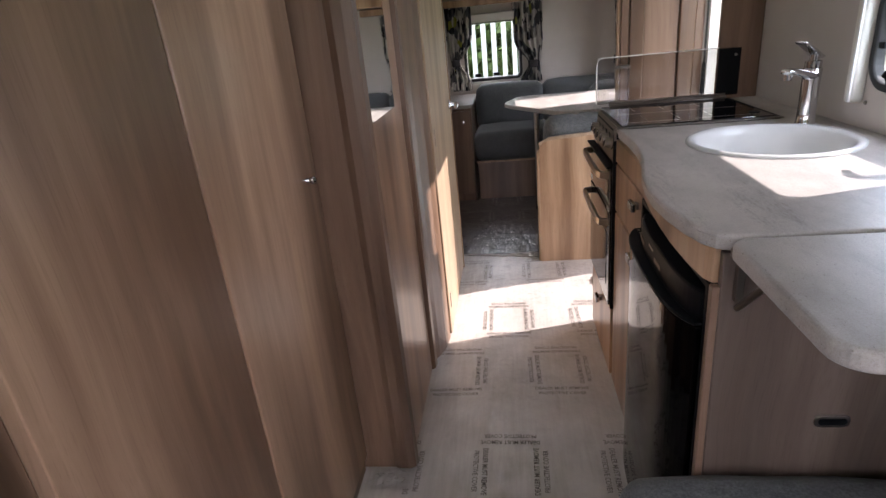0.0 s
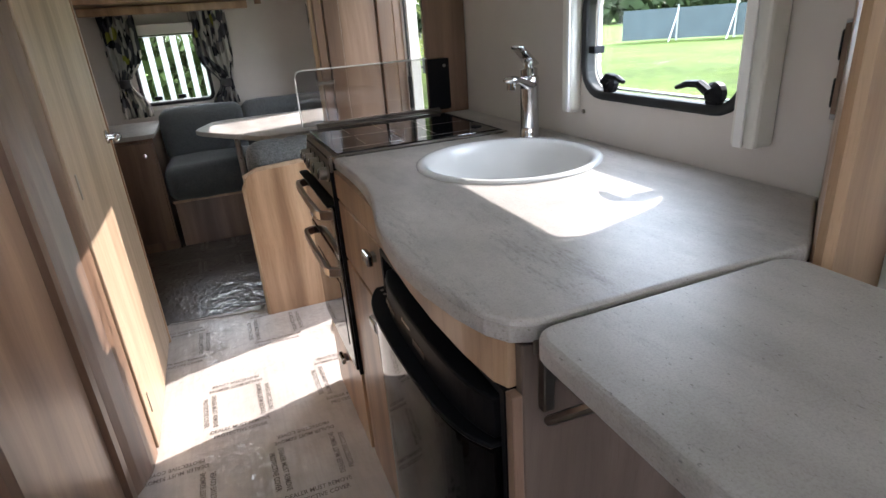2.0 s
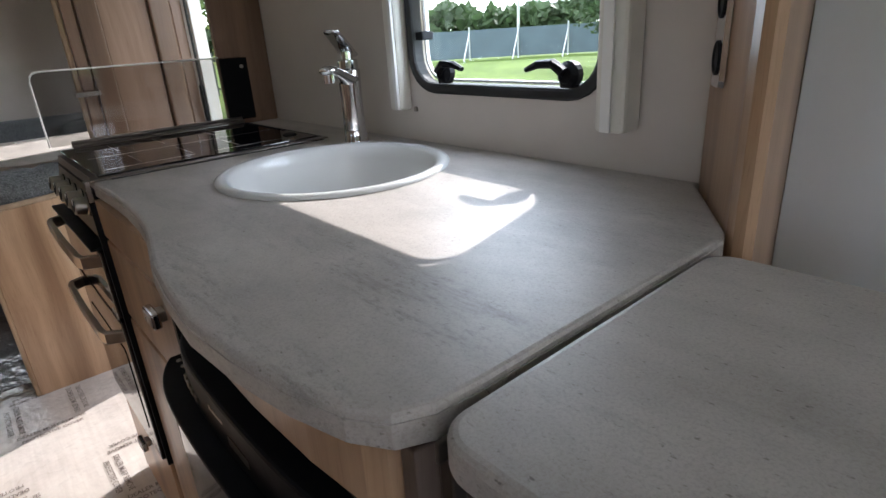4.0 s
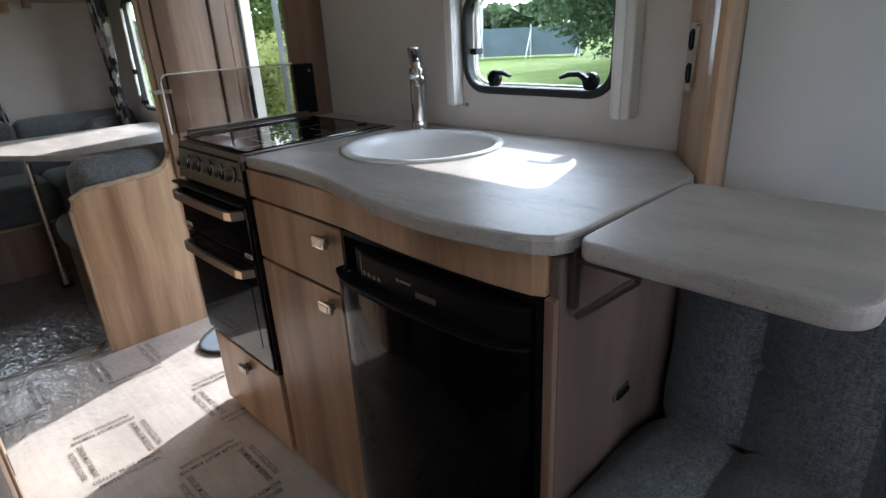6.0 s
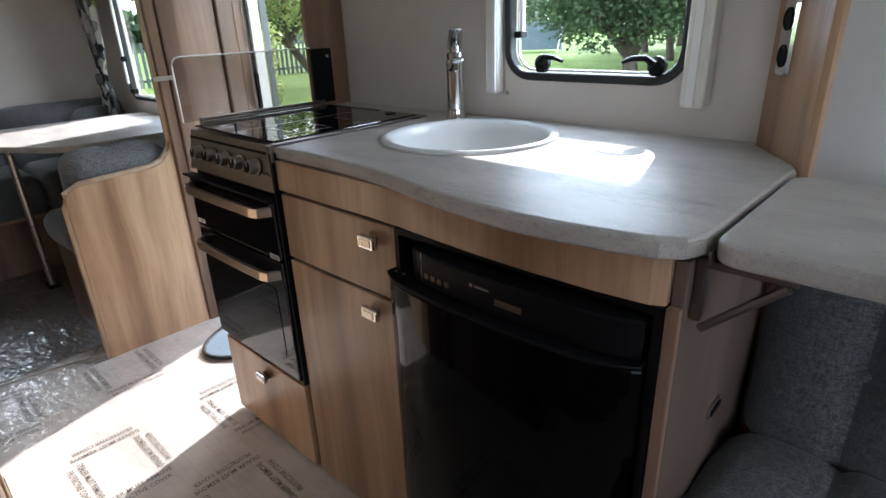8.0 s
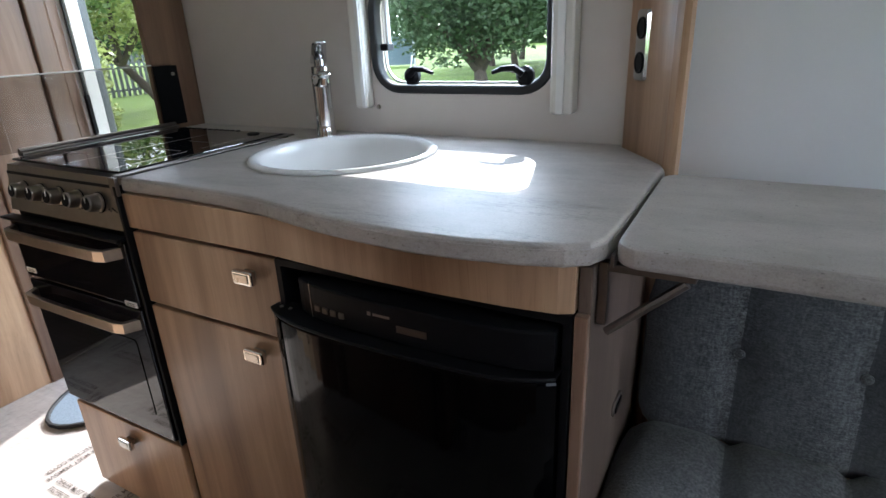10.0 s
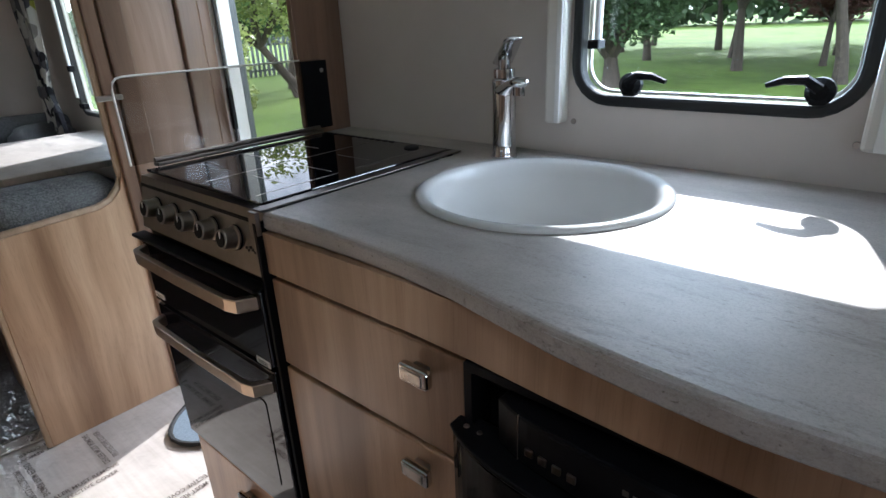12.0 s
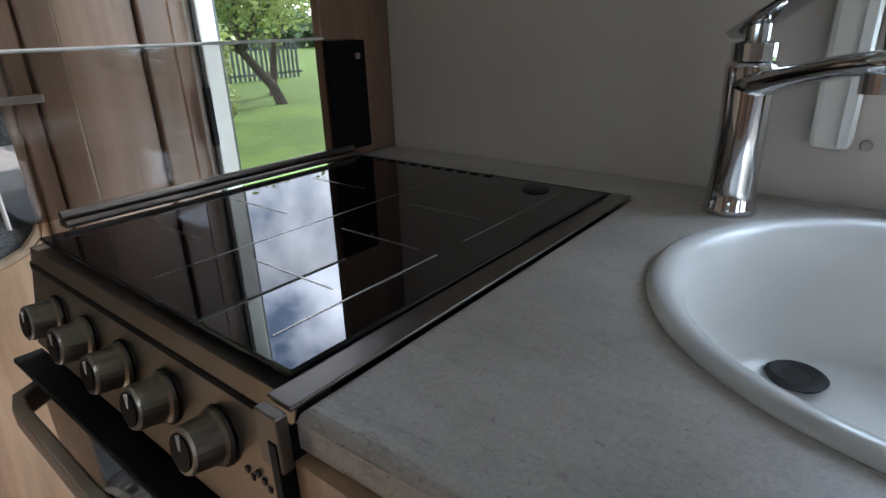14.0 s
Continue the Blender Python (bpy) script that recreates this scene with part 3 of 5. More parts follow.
# upright pillar between kitchen and settee
pil = thing("pillar", (1.5, 1.5, 0), "light oak pillar beside the worktop", "pillar", kind="structure")
part("post", prism([(WX - 0.002, 1.606), (1.562, 1.602), (1.415, 1.502), (1.403, 1.490), (1.403, 1.479), (1.417, 1.474), (WX - 0.002, 1.505)], "z", 0.0, CEIL), OAK, pil)
sk = thing("socket_plate", (1.45, 1.51, 1.05), "chrome double socket plate with two black outlets on the oak pillar", "socket")
def upright_plate(c, along, out, w, h, t, r=0.008, n=4):
    """A small round-cornered plate on an upright face: centre c, direction along the face, outward direction."""
    a, o = Vector(along).normalized(), Vector(out).normalized()
    pts = rounded(-w / 2, w / 2, -h / 2, h / 2, r, n)
    bm = bmesh.new()
    lo = [bm.verts.new(Vector(c) + a * u + Vector((0, 0, v))) for u, v in pts]
    hi = [bm.verts.new(Vector(c) + a * u * 0.94 + Vector((0, 0, v * 0.98)) + o * t) for u, v in pts]
    k = len(pts)
    bm.faces.new(lo[::-1])
    bm.faces.new(hi)
    for i in range(k):
        bm.faces.new((lo[i], lo[(i + 1) % k], hi[(i + 1) % k], hi[i]))
    return bm


along = Vector((0.147, 0.1, 0)).normalized()
out = Vector((-0.1, 0.147, 0)).normalized()
if out.x > 0:
    out = -out
mid = Vector((1.509, 1.566, 1.116))
part("plate", upright_plate(mid + out * 0.001, along, out, 0.045, 0.125, 0.006), CHROME, sk, "chrome plate")
for dz in (0.03, -0.03):
    part("outlet", lathe([(0, 0.0062), (0.0185, 0.0062), (0.019, 0.0085), (0.017, 0.0095), (0.013, 0.0075), (0, 0.0075)], mid + Vector((0, 0, dz)), 20, out), BLACK, sk, "round black outlet")

# end panel behind the cooker and the entrance surround
ep = thing("end_panel", (1.54, 2.94, 0), "brown oak end panel between cooker and doorway", "panel", kind="structure")
part("panel_board", box(1.432, WX - 0.002, 2.887, 2.905, 0.0, CEIL, 0.002), OAK_DARK, ep)
ds = thing("door_1", (1.64, 3.23, 0), "white lined caravan entrance doorway with open door", "doorway", kind="structure")
part("jamb", box(WX + 0.012, WX + 0.058, 3.505, 3.536, 0.0, DOOR[3], 0.004), WHITE, ds, "white plastic jamb")
part("jamb", box(WX + 0.041, WX + 0.075, 2.94, 2.985, 0.0, DOOR[3], 0.004), WHITE, ds, "white plastic jamb")
part("lintel", box(WX + 0.041, WX + 0.075, 2.94, 3.536, DOOR[3], DOOR[3] + 0.06, 0.004), WHITE, ds, "white plastic lintel")
part("sill", box(WX - 0.02, WX + 0.08, 2.985, 3.50, 0.001, 0.02, 0.004), STEEL, ds, "metal door sill")
part("seal", box(WX - 0.004, WX + 0.004, 3.496, 3.504, 0.0, DOOR[3], 0.002), RUBBER, ds, "black rubber seal")
part("strike", box(WX - 0.012, WX + 0.003, 3.482, 3.498, 0.86, 1.0, 0.003), BLACK, ds, "black door catch")
part("door_leaf", box(WX + 0.08, WX + 0.115, 3.72, 4.27, 0.02, 1.62, 0.012), WHITE, ds, "open white door leaf")

# partition between entrance and dinette
pt = thing("partition", (1.2, 3.55, 0), "light oak partition with a low curved board and tall moulded post", "partition", kind="structure")
board = [(0.805, 0.0), (1.20, 0.0), (1.20, 0.84), (1.195, 0.78), (1.18, 0.735), (1.15, 0.705), (1.11, 0.69), (0.86, 0.675), (0.825, 0.665), (0.81, 0.645), (0.805, 0.61)]
part("board", prism(board, "y", 3.532, 3.56, 0.003), OAK, pt, "low oak board with rounded corner")
part("board_edging", tube([(0.803, 3.546, 0.0), (0.803, 3.546, 0.61), (0.812, 3.546, 0.655), (0.86, 3.546, 0.679), (1.11, 3.546, 0.694), (1.15, 3.546, 0.709), (1.18, 3.546, 0.74), (1.195, 3.546, 0.79), (1.198, 3.546, 1.9)], 0.012, 8), OAK_PALE, pt, "pale oak edging")
# Brown oak mouldings; their dark tones also hold the shade on this post.
for k, (xa, xb, yf, mt) in enumerate(((1.20, 1.240, 3.522, OAK_DARK), (1.240, 1.305, 3.514, OAK_DARK),
                                      (1.305, 1.465, 3.532, OAK_MID), (1.465, 1.535, 3.518, OAK_DARK), (1.535, 1.577, 3.526, OAK_MID))):
    part("moulding", box(xa, xb, yf, 3.57, 0.0, CEIL, 0.006), mt, pt)
part("catch_bar", box(1.17, 1.245, 3.498, 3.512, 1.0, 1.016, 0.003), STEEL, pt, "small metal catch")

# wardrobe side
wr = thing("wardrobe", (-0.18, 1.5, 0), "light oak wardrobe with a flush door and small knob", "wardrobe")
part("carcass", box(LX + 0.002, 0.145, 1.035, 1.968, 0.0, CEIL - 0.002), OAK_ROSE, wr)
part("end_panel", box(0.146, 0.17, 1.035, 1.447, 0.0, CEIL - 0.004, 0.002), OAK_ROSE, wr)
wd = part("door", box(0.146, 0.172, 1.45, 1.966, 0.05, CEIL - 0.06, 0.003), OAK_ROSE, wr)
part("knob", lathe([(0, 0), (0.007, 0), (0.006, 0.008), (0.010, 0.014), (0.010, 0.02), (0.006, 0.024), (0, 0.024)], (0.172, 1.895, 0.955), 16, (1, 0, 0)), CHROME, wd, "small chrome knob")
part("plinth", box(0.13, 0.162, 1.04, 1.96, 0.0, 0.045), OAK_DARK, wr, "dark oak plinth")

wu = thing("washroom_front", (-0.1, 2.3, 0), "brown oak washroom front with rounded corner post", "washroom front", kind="structure")
part("corner_post", prism([(LX + 0.002, 1.972), (0.255, 1.972), (0.275, 1.962), (0.30, 1.962), (0.322, 1.975), (0.326, 2.0), (0.315, 2.02), (0.25, 2.03), (LX + 0.002, 2.03)], "z", 0.0, CEIL - 0.002), OAK_DARK, wu, "brown oak corner post")
part("panel_board", box(0.28, 0.308, 2.03, 2.50, 0.0, CEIL - 0.002, 0.002), OAK_ROSE, wu, "light oak panel")
part("frame_post", prism([(0.25, 2.50), (0.305, 2.50), (0.322, 2.51), (0.325, 2.54), (0.312, 2.565), (0.33, 2.60), (0.352, 2.66), (0.360, 2.745), (0.25, 2.745)], "z", 0.0, CEIL - 0.002), OAK_DARK, wu, "brown moulded oak door post")
part("back_board", box(LX + 0.002, 0.33, 3.54, 3.565, 0.0, CEIL - 0.002), OAK, wu)

mr = thing("wall_mirror", (0.31, 2.18, 1.045), "tall frameless mirror on the oak washroom front", "mirror")
part("glass", prism([(2.0, 1.052), (2.36, 1.052), (2.36, 1.75), (2.0, 1.75)], "x", 0.309, 0.314, 0.002), MIRROR, mr)

dl = thing("door_2", (0.35, 3.15, 0), "closed pale oak washroom door with chrome lever handle", "door", kind="structure")
part("leaf", box(0.335, 0.368, 2.75, 3.49, 0.015, 1.88, 0.004), OAK_PALE, dl)
part("edge_trim", box(0.325, 0.372, 3.493, 3.51, 0.0, 1.9, 0.003), OAK, dl)
part("edge_trim", box(0.325, 0.366, 3.513, 3.535, 0.0, 1.9, 0.003), OAK_DARK, dl)
hd = part("handle", join(lathe([(0, 0), (0.024, 0), (0.024, 0.006), (0.012, 0.01), (0.010, 0.04), (0, 0.04)], (0.368, 3.42, 0.91), 18, (1, 0, 0)),
                         tube([(0.408, 3.42, 0.91), (0.412, 3.40, 0.91), (0.412, 3.33, 0.908)], [0.011, 0.010, 0.008], 10)), CHROME, dl, "chrome lever handle", True)
part("hinge", box(0.366, 0.371, 2.80, 2.81, 0.83, 0.90, 0.001), STEEL, dl, "slim hinge plate")
part("hinge", box(0.366, 0.371, 2.80, 2.81, 0.12, 0.19, 0.001), STEEL, dl, "slim hinge plate")

# ---- kitchen ----
TOP = 0.92
front = [(0.996, 2.42), (0.999, 2.32), (0.999, 2.22), (0.994, 2.13), (0.985, 2.05), (0.968, 1.97), (0.953, 1.90), (0.943, 1.82), (0.937, 1.74), (0.942, 1.66), (0.953, 1.59),
         (0.967, 1.54), (0.984, 1.513), (1.010, 1.501), (1.05, 1.498), (1.39, 1.494), (1.415, 1.503), (1.56, 1.603), (WX - 0.001, 1.607)]
SINK, SR = (1.321, 2.134), 0.193


def worktop():
    """Worktop with a wavy front edge, cut for the round sink and the hob."""
    outline = front + [(WX - 0.001, 2.886), (1.478, 2.886), (1.478, 2.42)]
    bm = prism(outline, "z", TOP - 0.030, TOP, 0.006, 3)
    return bm


wtop = thing("worktop", (1.3, 2.1, TOP - 0.03), "grey-beige stone-look laminate worktop with a wavy front edge", "worktop")
wt = part("slab", worktop(), STONE, wtop)
cut = new("sink_cutter", mesh_of(lathe([(0, TOP - 0.2), (SR - 0.012, TOP - 0.2), (SR - 0.012, TOP + 0.2), (0, TOP + 0.2)], (*SINK, 0), 48), None))
mod = wt.modifiers.new("hole", 'BOOLEAN')
mod.object, mod.operation, mod.solver = cut, 'DIFFERENCE', 'EXACT'
bpy.context.view_layer.update()
dg = bpy.context.evaluated_depsgraph_get()
cutmesh = bpy.data.meshes.new_from_object(wt.evaluated_get(dg))
wt.modifiers.clear()
wt.data = cutmesh
bpy.data.objects.remove(cut)
edge = front[:16]
part("edging", prism([(x - 0.0012, y - (0.0012 if k > 10 else 0)) for k, (x, y) in enumerate(edge)] + [(x + 0.001, y + (0.001 if k > 10 else 0)) for k, (x, y) in enumerate(edge)][::-1], "z", TOP - 0.0245, TOP - 0.0065), STONE, wtop, "matching edge banding")

sinkt = thing("sink", (*SINK, 0.79), "round white acrylic sink set into the worktop", "sink")
part("bowl", lathe([(SR + 0.008, TOP + 0.0005), (SR + 0.008, TOP + 0.004), (SR + 0.002, TOP + 0.008), (SR - 0.008, TOP + 0.007), (SR - 0.016, TOP + 0.0), (SR - 0.022, TOP - 0.02), (SR - 0.027, TOP - 0.085),
                    (SR - 0.036, TOP - 0.118), (SR - 0.05, TOP - 0.130), (0.10, TOP - 0.134), (0.0, TOP - 0.134)], (*SINK, 0), 64), CERAMIC, sinkt, "", True)
part("drain", lathe([(0, 0.002), (0.024, 0.002), (0.027, 0.006), (0.022, 0.009), (0.012, 0.006), (0.0, 0.006)], (1.408, 2.222, TOP - 0.132), 24), RUBBER, sinkt, "black rubber plug")

tp = thing("tap", (1.486, 2.318, TOP), "tall chrome single-lever mixer tap beside the sink", "tap")
sd = Vector((-0.72, -0.69, 0)).normalized()
c0 = Vector((1.486, 2.318, TOP))
part("body", lathe([(0, 0), (0.026, 0), (0.0265, 0.004), (0.0242, 0.009), (0.0232, 0.03), (0.0225, 0.10), (0.0232, 0.13), (0.024, 0.147), (0.0225, 0.151), (0.0, 0.152)], c0, 32), CHROME, tp, "chrome body", True)
part("spout", tube([c0 + Vector((0, 0, 0.130)) - sd * 0.002, c0 + Vector((0, 0, 0.134)) + sd * 0.03, c0 + Vector((0, 0, 0.145)) + sd * 0.075, c0 + Vector((0, 0, 0.154)) + sd * 0.12, c0 + Vector((0, 0, 0.158)) + sd * 0.152, c0 + Vector((0, 0, 0.1585)) + sd * 0.165, c0 + Vector((0, 0, 0.158)) + sd * 0.17],
                  [0.0225, 0.021, 0.0185, 0.017, 0.0165, 0.013, 0.005], 18, 0.54), CHROME, tp, "flat tapered chrome spout", True)
part("nozzle", lathe([(0, 0), (0.0098, 0), (0.0098, 0.016), (0, 0.016)], c0 + Vector((0, 0, 0.136)) + sd * 0.148, 16), CHROME, tp)
part("neck", lathe([(0, 0), (0.0208, 0), (0.0208, 0.016), (0.012, 0.018), (0.012, 0.036), (0, 0.036)], c0 + Vector((0, 0, 0.1525)), 24), CHROME, tp, "", False)
part("lever", tube([c0 + Vector((0, 0, 0.174)) - sd * 0.028, c0 + Vector((0, 0, 0.178)) - sd * 0.020, c0 + Vector((0, 0, 0.198)) + sd * 0.03, c0 + Vector((0, 0, 0.221)) + sd * 0.088, c0 + Vector((0, 0, 0.225)) + sd * 0.100, c0 + Vector((0, 0, 0.226)) + sd * 0.104],
                  [0.012, 0.020, 0.0185, 0.0165, 0.014, 0.006], 16, 0.26), CHROME, tp, "flat chrome lever", True)

# flap extension, raised
fl = thing("worktop_flap", (1.16, 1.29, TOP - 0.03), "raised stone-look worktop flap on a folding bracket", "worktop flap")
part("leaf", prism(rounded(0.992, 1.358, 1.160, 1.490, (0.045, 0.045, 0.03, 0.03), 8), "z", TOP - 0.030, TOP - 0.001, 0.007, 3), STONE, fl)
br = part("bracket", join(box(1.016, 1.03, 1.498, 1.511, 0.80, 0.886, 0.002), box(1.012, 1.03, 1.40, 1.50, 0.876, 0.886, 0.002)), PANEL_STEEL, fl, "folding steel bracket")
part("strut", tube([(1.021, 1.497, 0.79), (1.021, 1.41, 0.872)], 0.006, 8), PANEL_STEEL, br)
part("hinge_bar", box(1.0, 1.34, 1.4895, 1.4935, 0.886, 0.902, 0.001), PANEL_STEEL, fl, "steel hinge")


def pull(parent, x, y, z):
    """A rounded oblong chrome pull."""
    h = part("handle", prism(rounded(y - 0.024, y + 0.024, z - 0.013, z + 0.013, 0.005), "x", x - 0.022, x - 0.010, 0.003), CHROME, parent, "oblong chrome pull")
    part("inset", box(x - 0.0235, x - 0.0215, y - 0.016, y + 0.018, z - 0.008, z + 0.008, 0.001), SATIN, h, "pale satin inset")
    part("stem", box(x - 0.011, x, y - 0.012, y + 0.012, z - 0.008, z + 0.008, 0.001), STEEL, h)


KX = 0.990
ku = thing("kitchen_cabinet", (1.3, 2.23, 0), "light oak kitchen cabinet with drawer and cupboard door", "cabinet")
part("carcass", box(KX + 0.02, WX - 0.01, 2.035, 2.422, 0.05, TOP - 0.035 - 0.14), OAK, ku)
part("plinth", box(KX + 0.03, KX + 0.045, 2.03, 2.425, 0.0, 0.05), OAK_DARK, ku, "dark oak plinth")
dr = part("drawer", box(KX, KX + 0.018, 2.033, 2.416, 0.66, 0.814, 0.003), OAK, ku)
pull(dr, KX, 2.098, 0.777)
cd = part("door", box(KX, KX + 0.018, 2.033, 2.416, 0.012, 0.652, 0.003), OAK, ku)
pull(cd, KX, 2.108, 0.618)

# curved fascia under the worktop front
fas = [(0.990, 2.42), (0.990, 2.12), (0.987, 2.02), (0.979, 1.92), (0.973, 1.82), (0.971, 1.72), (0.974, 1.62), (0.981, 1.55), (0.990, 1.531)]
fas = fas + [(x + 0.02, y) for x, y in fas][::-1]
part("fascia", prism(fas, "z", 0.822, TOP - 0.0305), OAK, ku, "curved oak fascia rail")

sp = thing("side_panel", (1.3, 1.52, 0), "brown oak end panel of the kitchen run", "panel")
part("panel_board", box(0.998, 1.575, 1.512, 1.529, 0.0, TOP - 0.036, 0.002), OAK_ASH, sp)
part("slot_pull", prism(rounded(1.18, 1.24, 0.535, 0.56, 0.011), "y", 1.507, 1.5125, 0.002), STEEL, sp, "recessed slot pull")
part("slot", prism(rounded(1.186, 1.234, 0.541, 0.554, 0.006), "y", 1.5055, 1.5072), BLACK, sp, "dark slot")
part("edge_strip", box(0.984, 0.9978, 1.512, 1.529, 0.0, 0.822, 0.002), OAK_MID, sp, "rosy oak edging")

fg = thing("fridge", (1.3, 1.765, 0.05), "black gloss built-in fridge with bowed door", "fridge")
Y0, Y1 = 1.531, 2.030


def bowed(y0, y1, z0, z1, x_edge, bow, back, n=14, w=0.003):
    pts = []
    for k in range(n + 1):
        s = k / n
        pts.append((x_edge - bow * (1 - 0.35 * (2 * s - 1) ** 2 - 0.65 * (2 * s - 1) ** 6), y0 + (y1 - y0) * s))
    pts += [(back, y1), (back, y0)]
    return prism(pts, "z", z0, z1, w)


part("body", box(1.02, 1.57, Y0, Y1, 0.05, 0.77), BLACK, fg)
part("top_rail", box(1.02, 1.08, Y0, Y1, 0.772, 0.815), BLACK, fg)
part("surround", ring_prism(rounded(Y0, Y1, 0.03, 0.82, 0.002, 1), rounded(Y0 + 0.012, Y1 - 0.012, 0.04, 0.808, 0.002, 1), "x", 0.984, 1.03, 0.001), BLACK, fg)
part("door", bowed(Y0 + 0.014, Y1 + 0.010, 0.05, 0.728, 0.974, 0.038, 1.012, 44, 0.005), GLOSS, fg, "high-gloss black bowed door")
part("door_lip", bowed(Y0 + 0.014, Y1 + 0.012, 0.729, 0.736, 0.971, 0.039, 1.0, 44), BLACK, fg, "matt top edge of the door")
for yy in (2.003, 2.022):
    part("screw", lathe([(0, 0), (0.004, 0), (0.003, 0.0015), (0, 0.0015)], (0.978, yy, 0.736), 8), STEEL, fg, "small screw head")
cp = part("control_panel", bowed(Y0 + 0.02, Y1 - 0.052, 0.737, 0.797, 0.980, 0.024, 1.02, 28, 0.004), BLACK, fg, "matt black control panel")


def on_panel(y, out):
    """x on the bowed control panel at y, out metres proud of it."""
    f = (y - Y0 - 0.02) / (Y1 - Y0 - 0.072)
    return 0.980 - 0.024 * (1 - 0.35 * (2 * f - 1) ** 2 - 0.65 * (2 * f - 1) ** 6) - out


for k in range(4):
    yk = 1.872 + k * 0.017
    part("button", box(on_panel(yk, 0.002), on_panel(yk, -0.003), yk, yk + 0.010, 0.754, 0.764, 0.001), PANEL_STEEL, cp, "small square button")
part("mark", join(box(on_panel(1.823, 0.0007), on_panel(1.823, -0.002), 1.820, 1.826, 0.773, 0.779), box(on_panel(1.802, 0.0007), on_panel(1.802, -0.002), 1.787, 1.816, 0.774, 0.778)), STEEL, cp, "small pale maker mark")
part("mark", box(on_panel(1.75, 0.0007), on_panel(1.75, -0.003), 1.726, 1.776, 0.756, 0.767), PANEL_STEEL, cp, "faint printed mark")
part("panel_joint", box(on_panel(1.945, 0.0004), on_panel(1.945, -0.003), 1.9445, 1.9455, 0.738, 0.796), STEEL, cp, "fine panel joint")
part("base_grille", box(0.995, 1.02, Y0, Y1, 0.0, 0.045, 0.002), BLACK, fg)

ck = thing("cooker", (1.25, 2.665, 0.0), "black and steel gas cooker with grill and oven doors", "cooker")
CY0, CY1 = 2.428, 2.868
part("body", box(1.0, 1.47, CY0, CY1, 0.30, TOP - 0.02, 0.002), BLACK, ck)
cpn = part("control_panel", prism([(0.985, 0.812), (1.01, 0.812), (1.03, 0.915), (1.004, 0.915)], "y", CY0 + 0.003, CY1 - 0.003, 0.002), CONTROL_STEEL, ck, "brushed dark steel control panel")
for yy in (2.792, 2.722, 2.651, 2.580, 2.508):
    kb = part("knob", lathe([(0, 0.0), (0.020, 0.0), (0.020, 0.006), (0.0175, 0.008), (0.0165, 0.026), (0.0155, 0.028), (0, 0.028)], (0.994, yy, 0.862), 24, (-1, 0, 0.16)), STEEL, cpn, "round steel knob")
    part("face", lathe([(0, 0.0282), (0.0128, 0.0282), (0.0128, 0.0292), (0, 0.0292)], (0.994, yy, 0.862), 24, (-1, 0, 0.16)), BLACK, kb, "dark knob face")
    part("pointer", box(0.9652, 0.9685, yy - 0.0012, yy + 0.0012, 0.868, 0.879), LABEL, kb, "pale pointer line")
    part("bezel", lathe([(0.0202, 0.0), (0.0214, 0.0), (0.0214, 0.002), (0.0202, 0.002)], (0.993, yy, 0.862), 24, (-1, 0, 0.16)), BLACK, kb)
part("print", join(*[box(0.9905, 0.993, 2.452 + k * 0.006, 2.4555 + k * 0.006, 0.846 + 0.003 * (k % 3), 0.850 + 0.003 * (k % 3)) for k in range(5)]), INK, cpn, "small dark print")
part("vent_lip", box(0.962, 0.99, CY0 + 0.002, CY1 + 0.008, 0.793, 0.80, 0.002), BLACK, ck, "black projecting vent lip")


def oven_door(z0, z1, hz, name, label):
    d = part(name, box(0.974, 0.999, CY0 + 0.004, CY1 - 0.004, z0, z1, 0.003), BLACKGLASS, ck, label)
    pts = [(0.974, CY0 + 0.015), (0.945, CY0 + 0.03), (0.938, CY0 + 0.055), (0.936, (CY0 + CY1) / 2), (0.938, CY1 - 0.055), (0.945, CY1 - 0.03), (0.974, CY1 - 0.015)]
    inner = [(0.974, CY0 + 0.03), (0.953, CY0 + 0.043), (0.950, CY0 + 0.065), (0.948, (CY0 + CY1) / 2), (0.950, CY1 - 0.065), (0.953, CY1 - 0.043), (0.974, CY1 - 0.03)]
    part("handle", prism(pts + inner[::-1], "z", hz - 0.012, hz + 0.012, 0.002), BRONZE, d, "flat bronze-steel bar handle")
    return d


gd = oven_door(0.648, 0.79, 0.768, "grill_door", "black glass grill door")
od = oven_door(0.302, 0.64, 0.606, "oven_door", "black glass oven door")
part("window_glass", prism(rounded(CY0 + 0.05, CY1 - 0.05, 0.36, 0.56, 0.01), "x", 0.9725, 0.974), BLACKGLASS, od, "dark oven window")
for d, ya, zz in ((gd, CY1 - 0.05, 0.665), (od, CY0 + 0.01, 0.652)):
    lb = part("label", box(0.9728, 0.974, ya, ya + 0.04, zz - 0.006, zz + 0.006), LABEL, d, "small white warning label")
    part("print", join(*[box(0.9720, 0.9727, ya + 0.006, ya + 0.034, zz - 0.003 + k * 0.004, zz - 0.0018 + k * 0.004) for k in range(2)]), INK, lb)
part("side_strip", box(0.981, 1.0, CY0 - 0.006, CY0 + 0.002, 0.29, 0.905, 0.001), BLACK, ck, "black side strip")

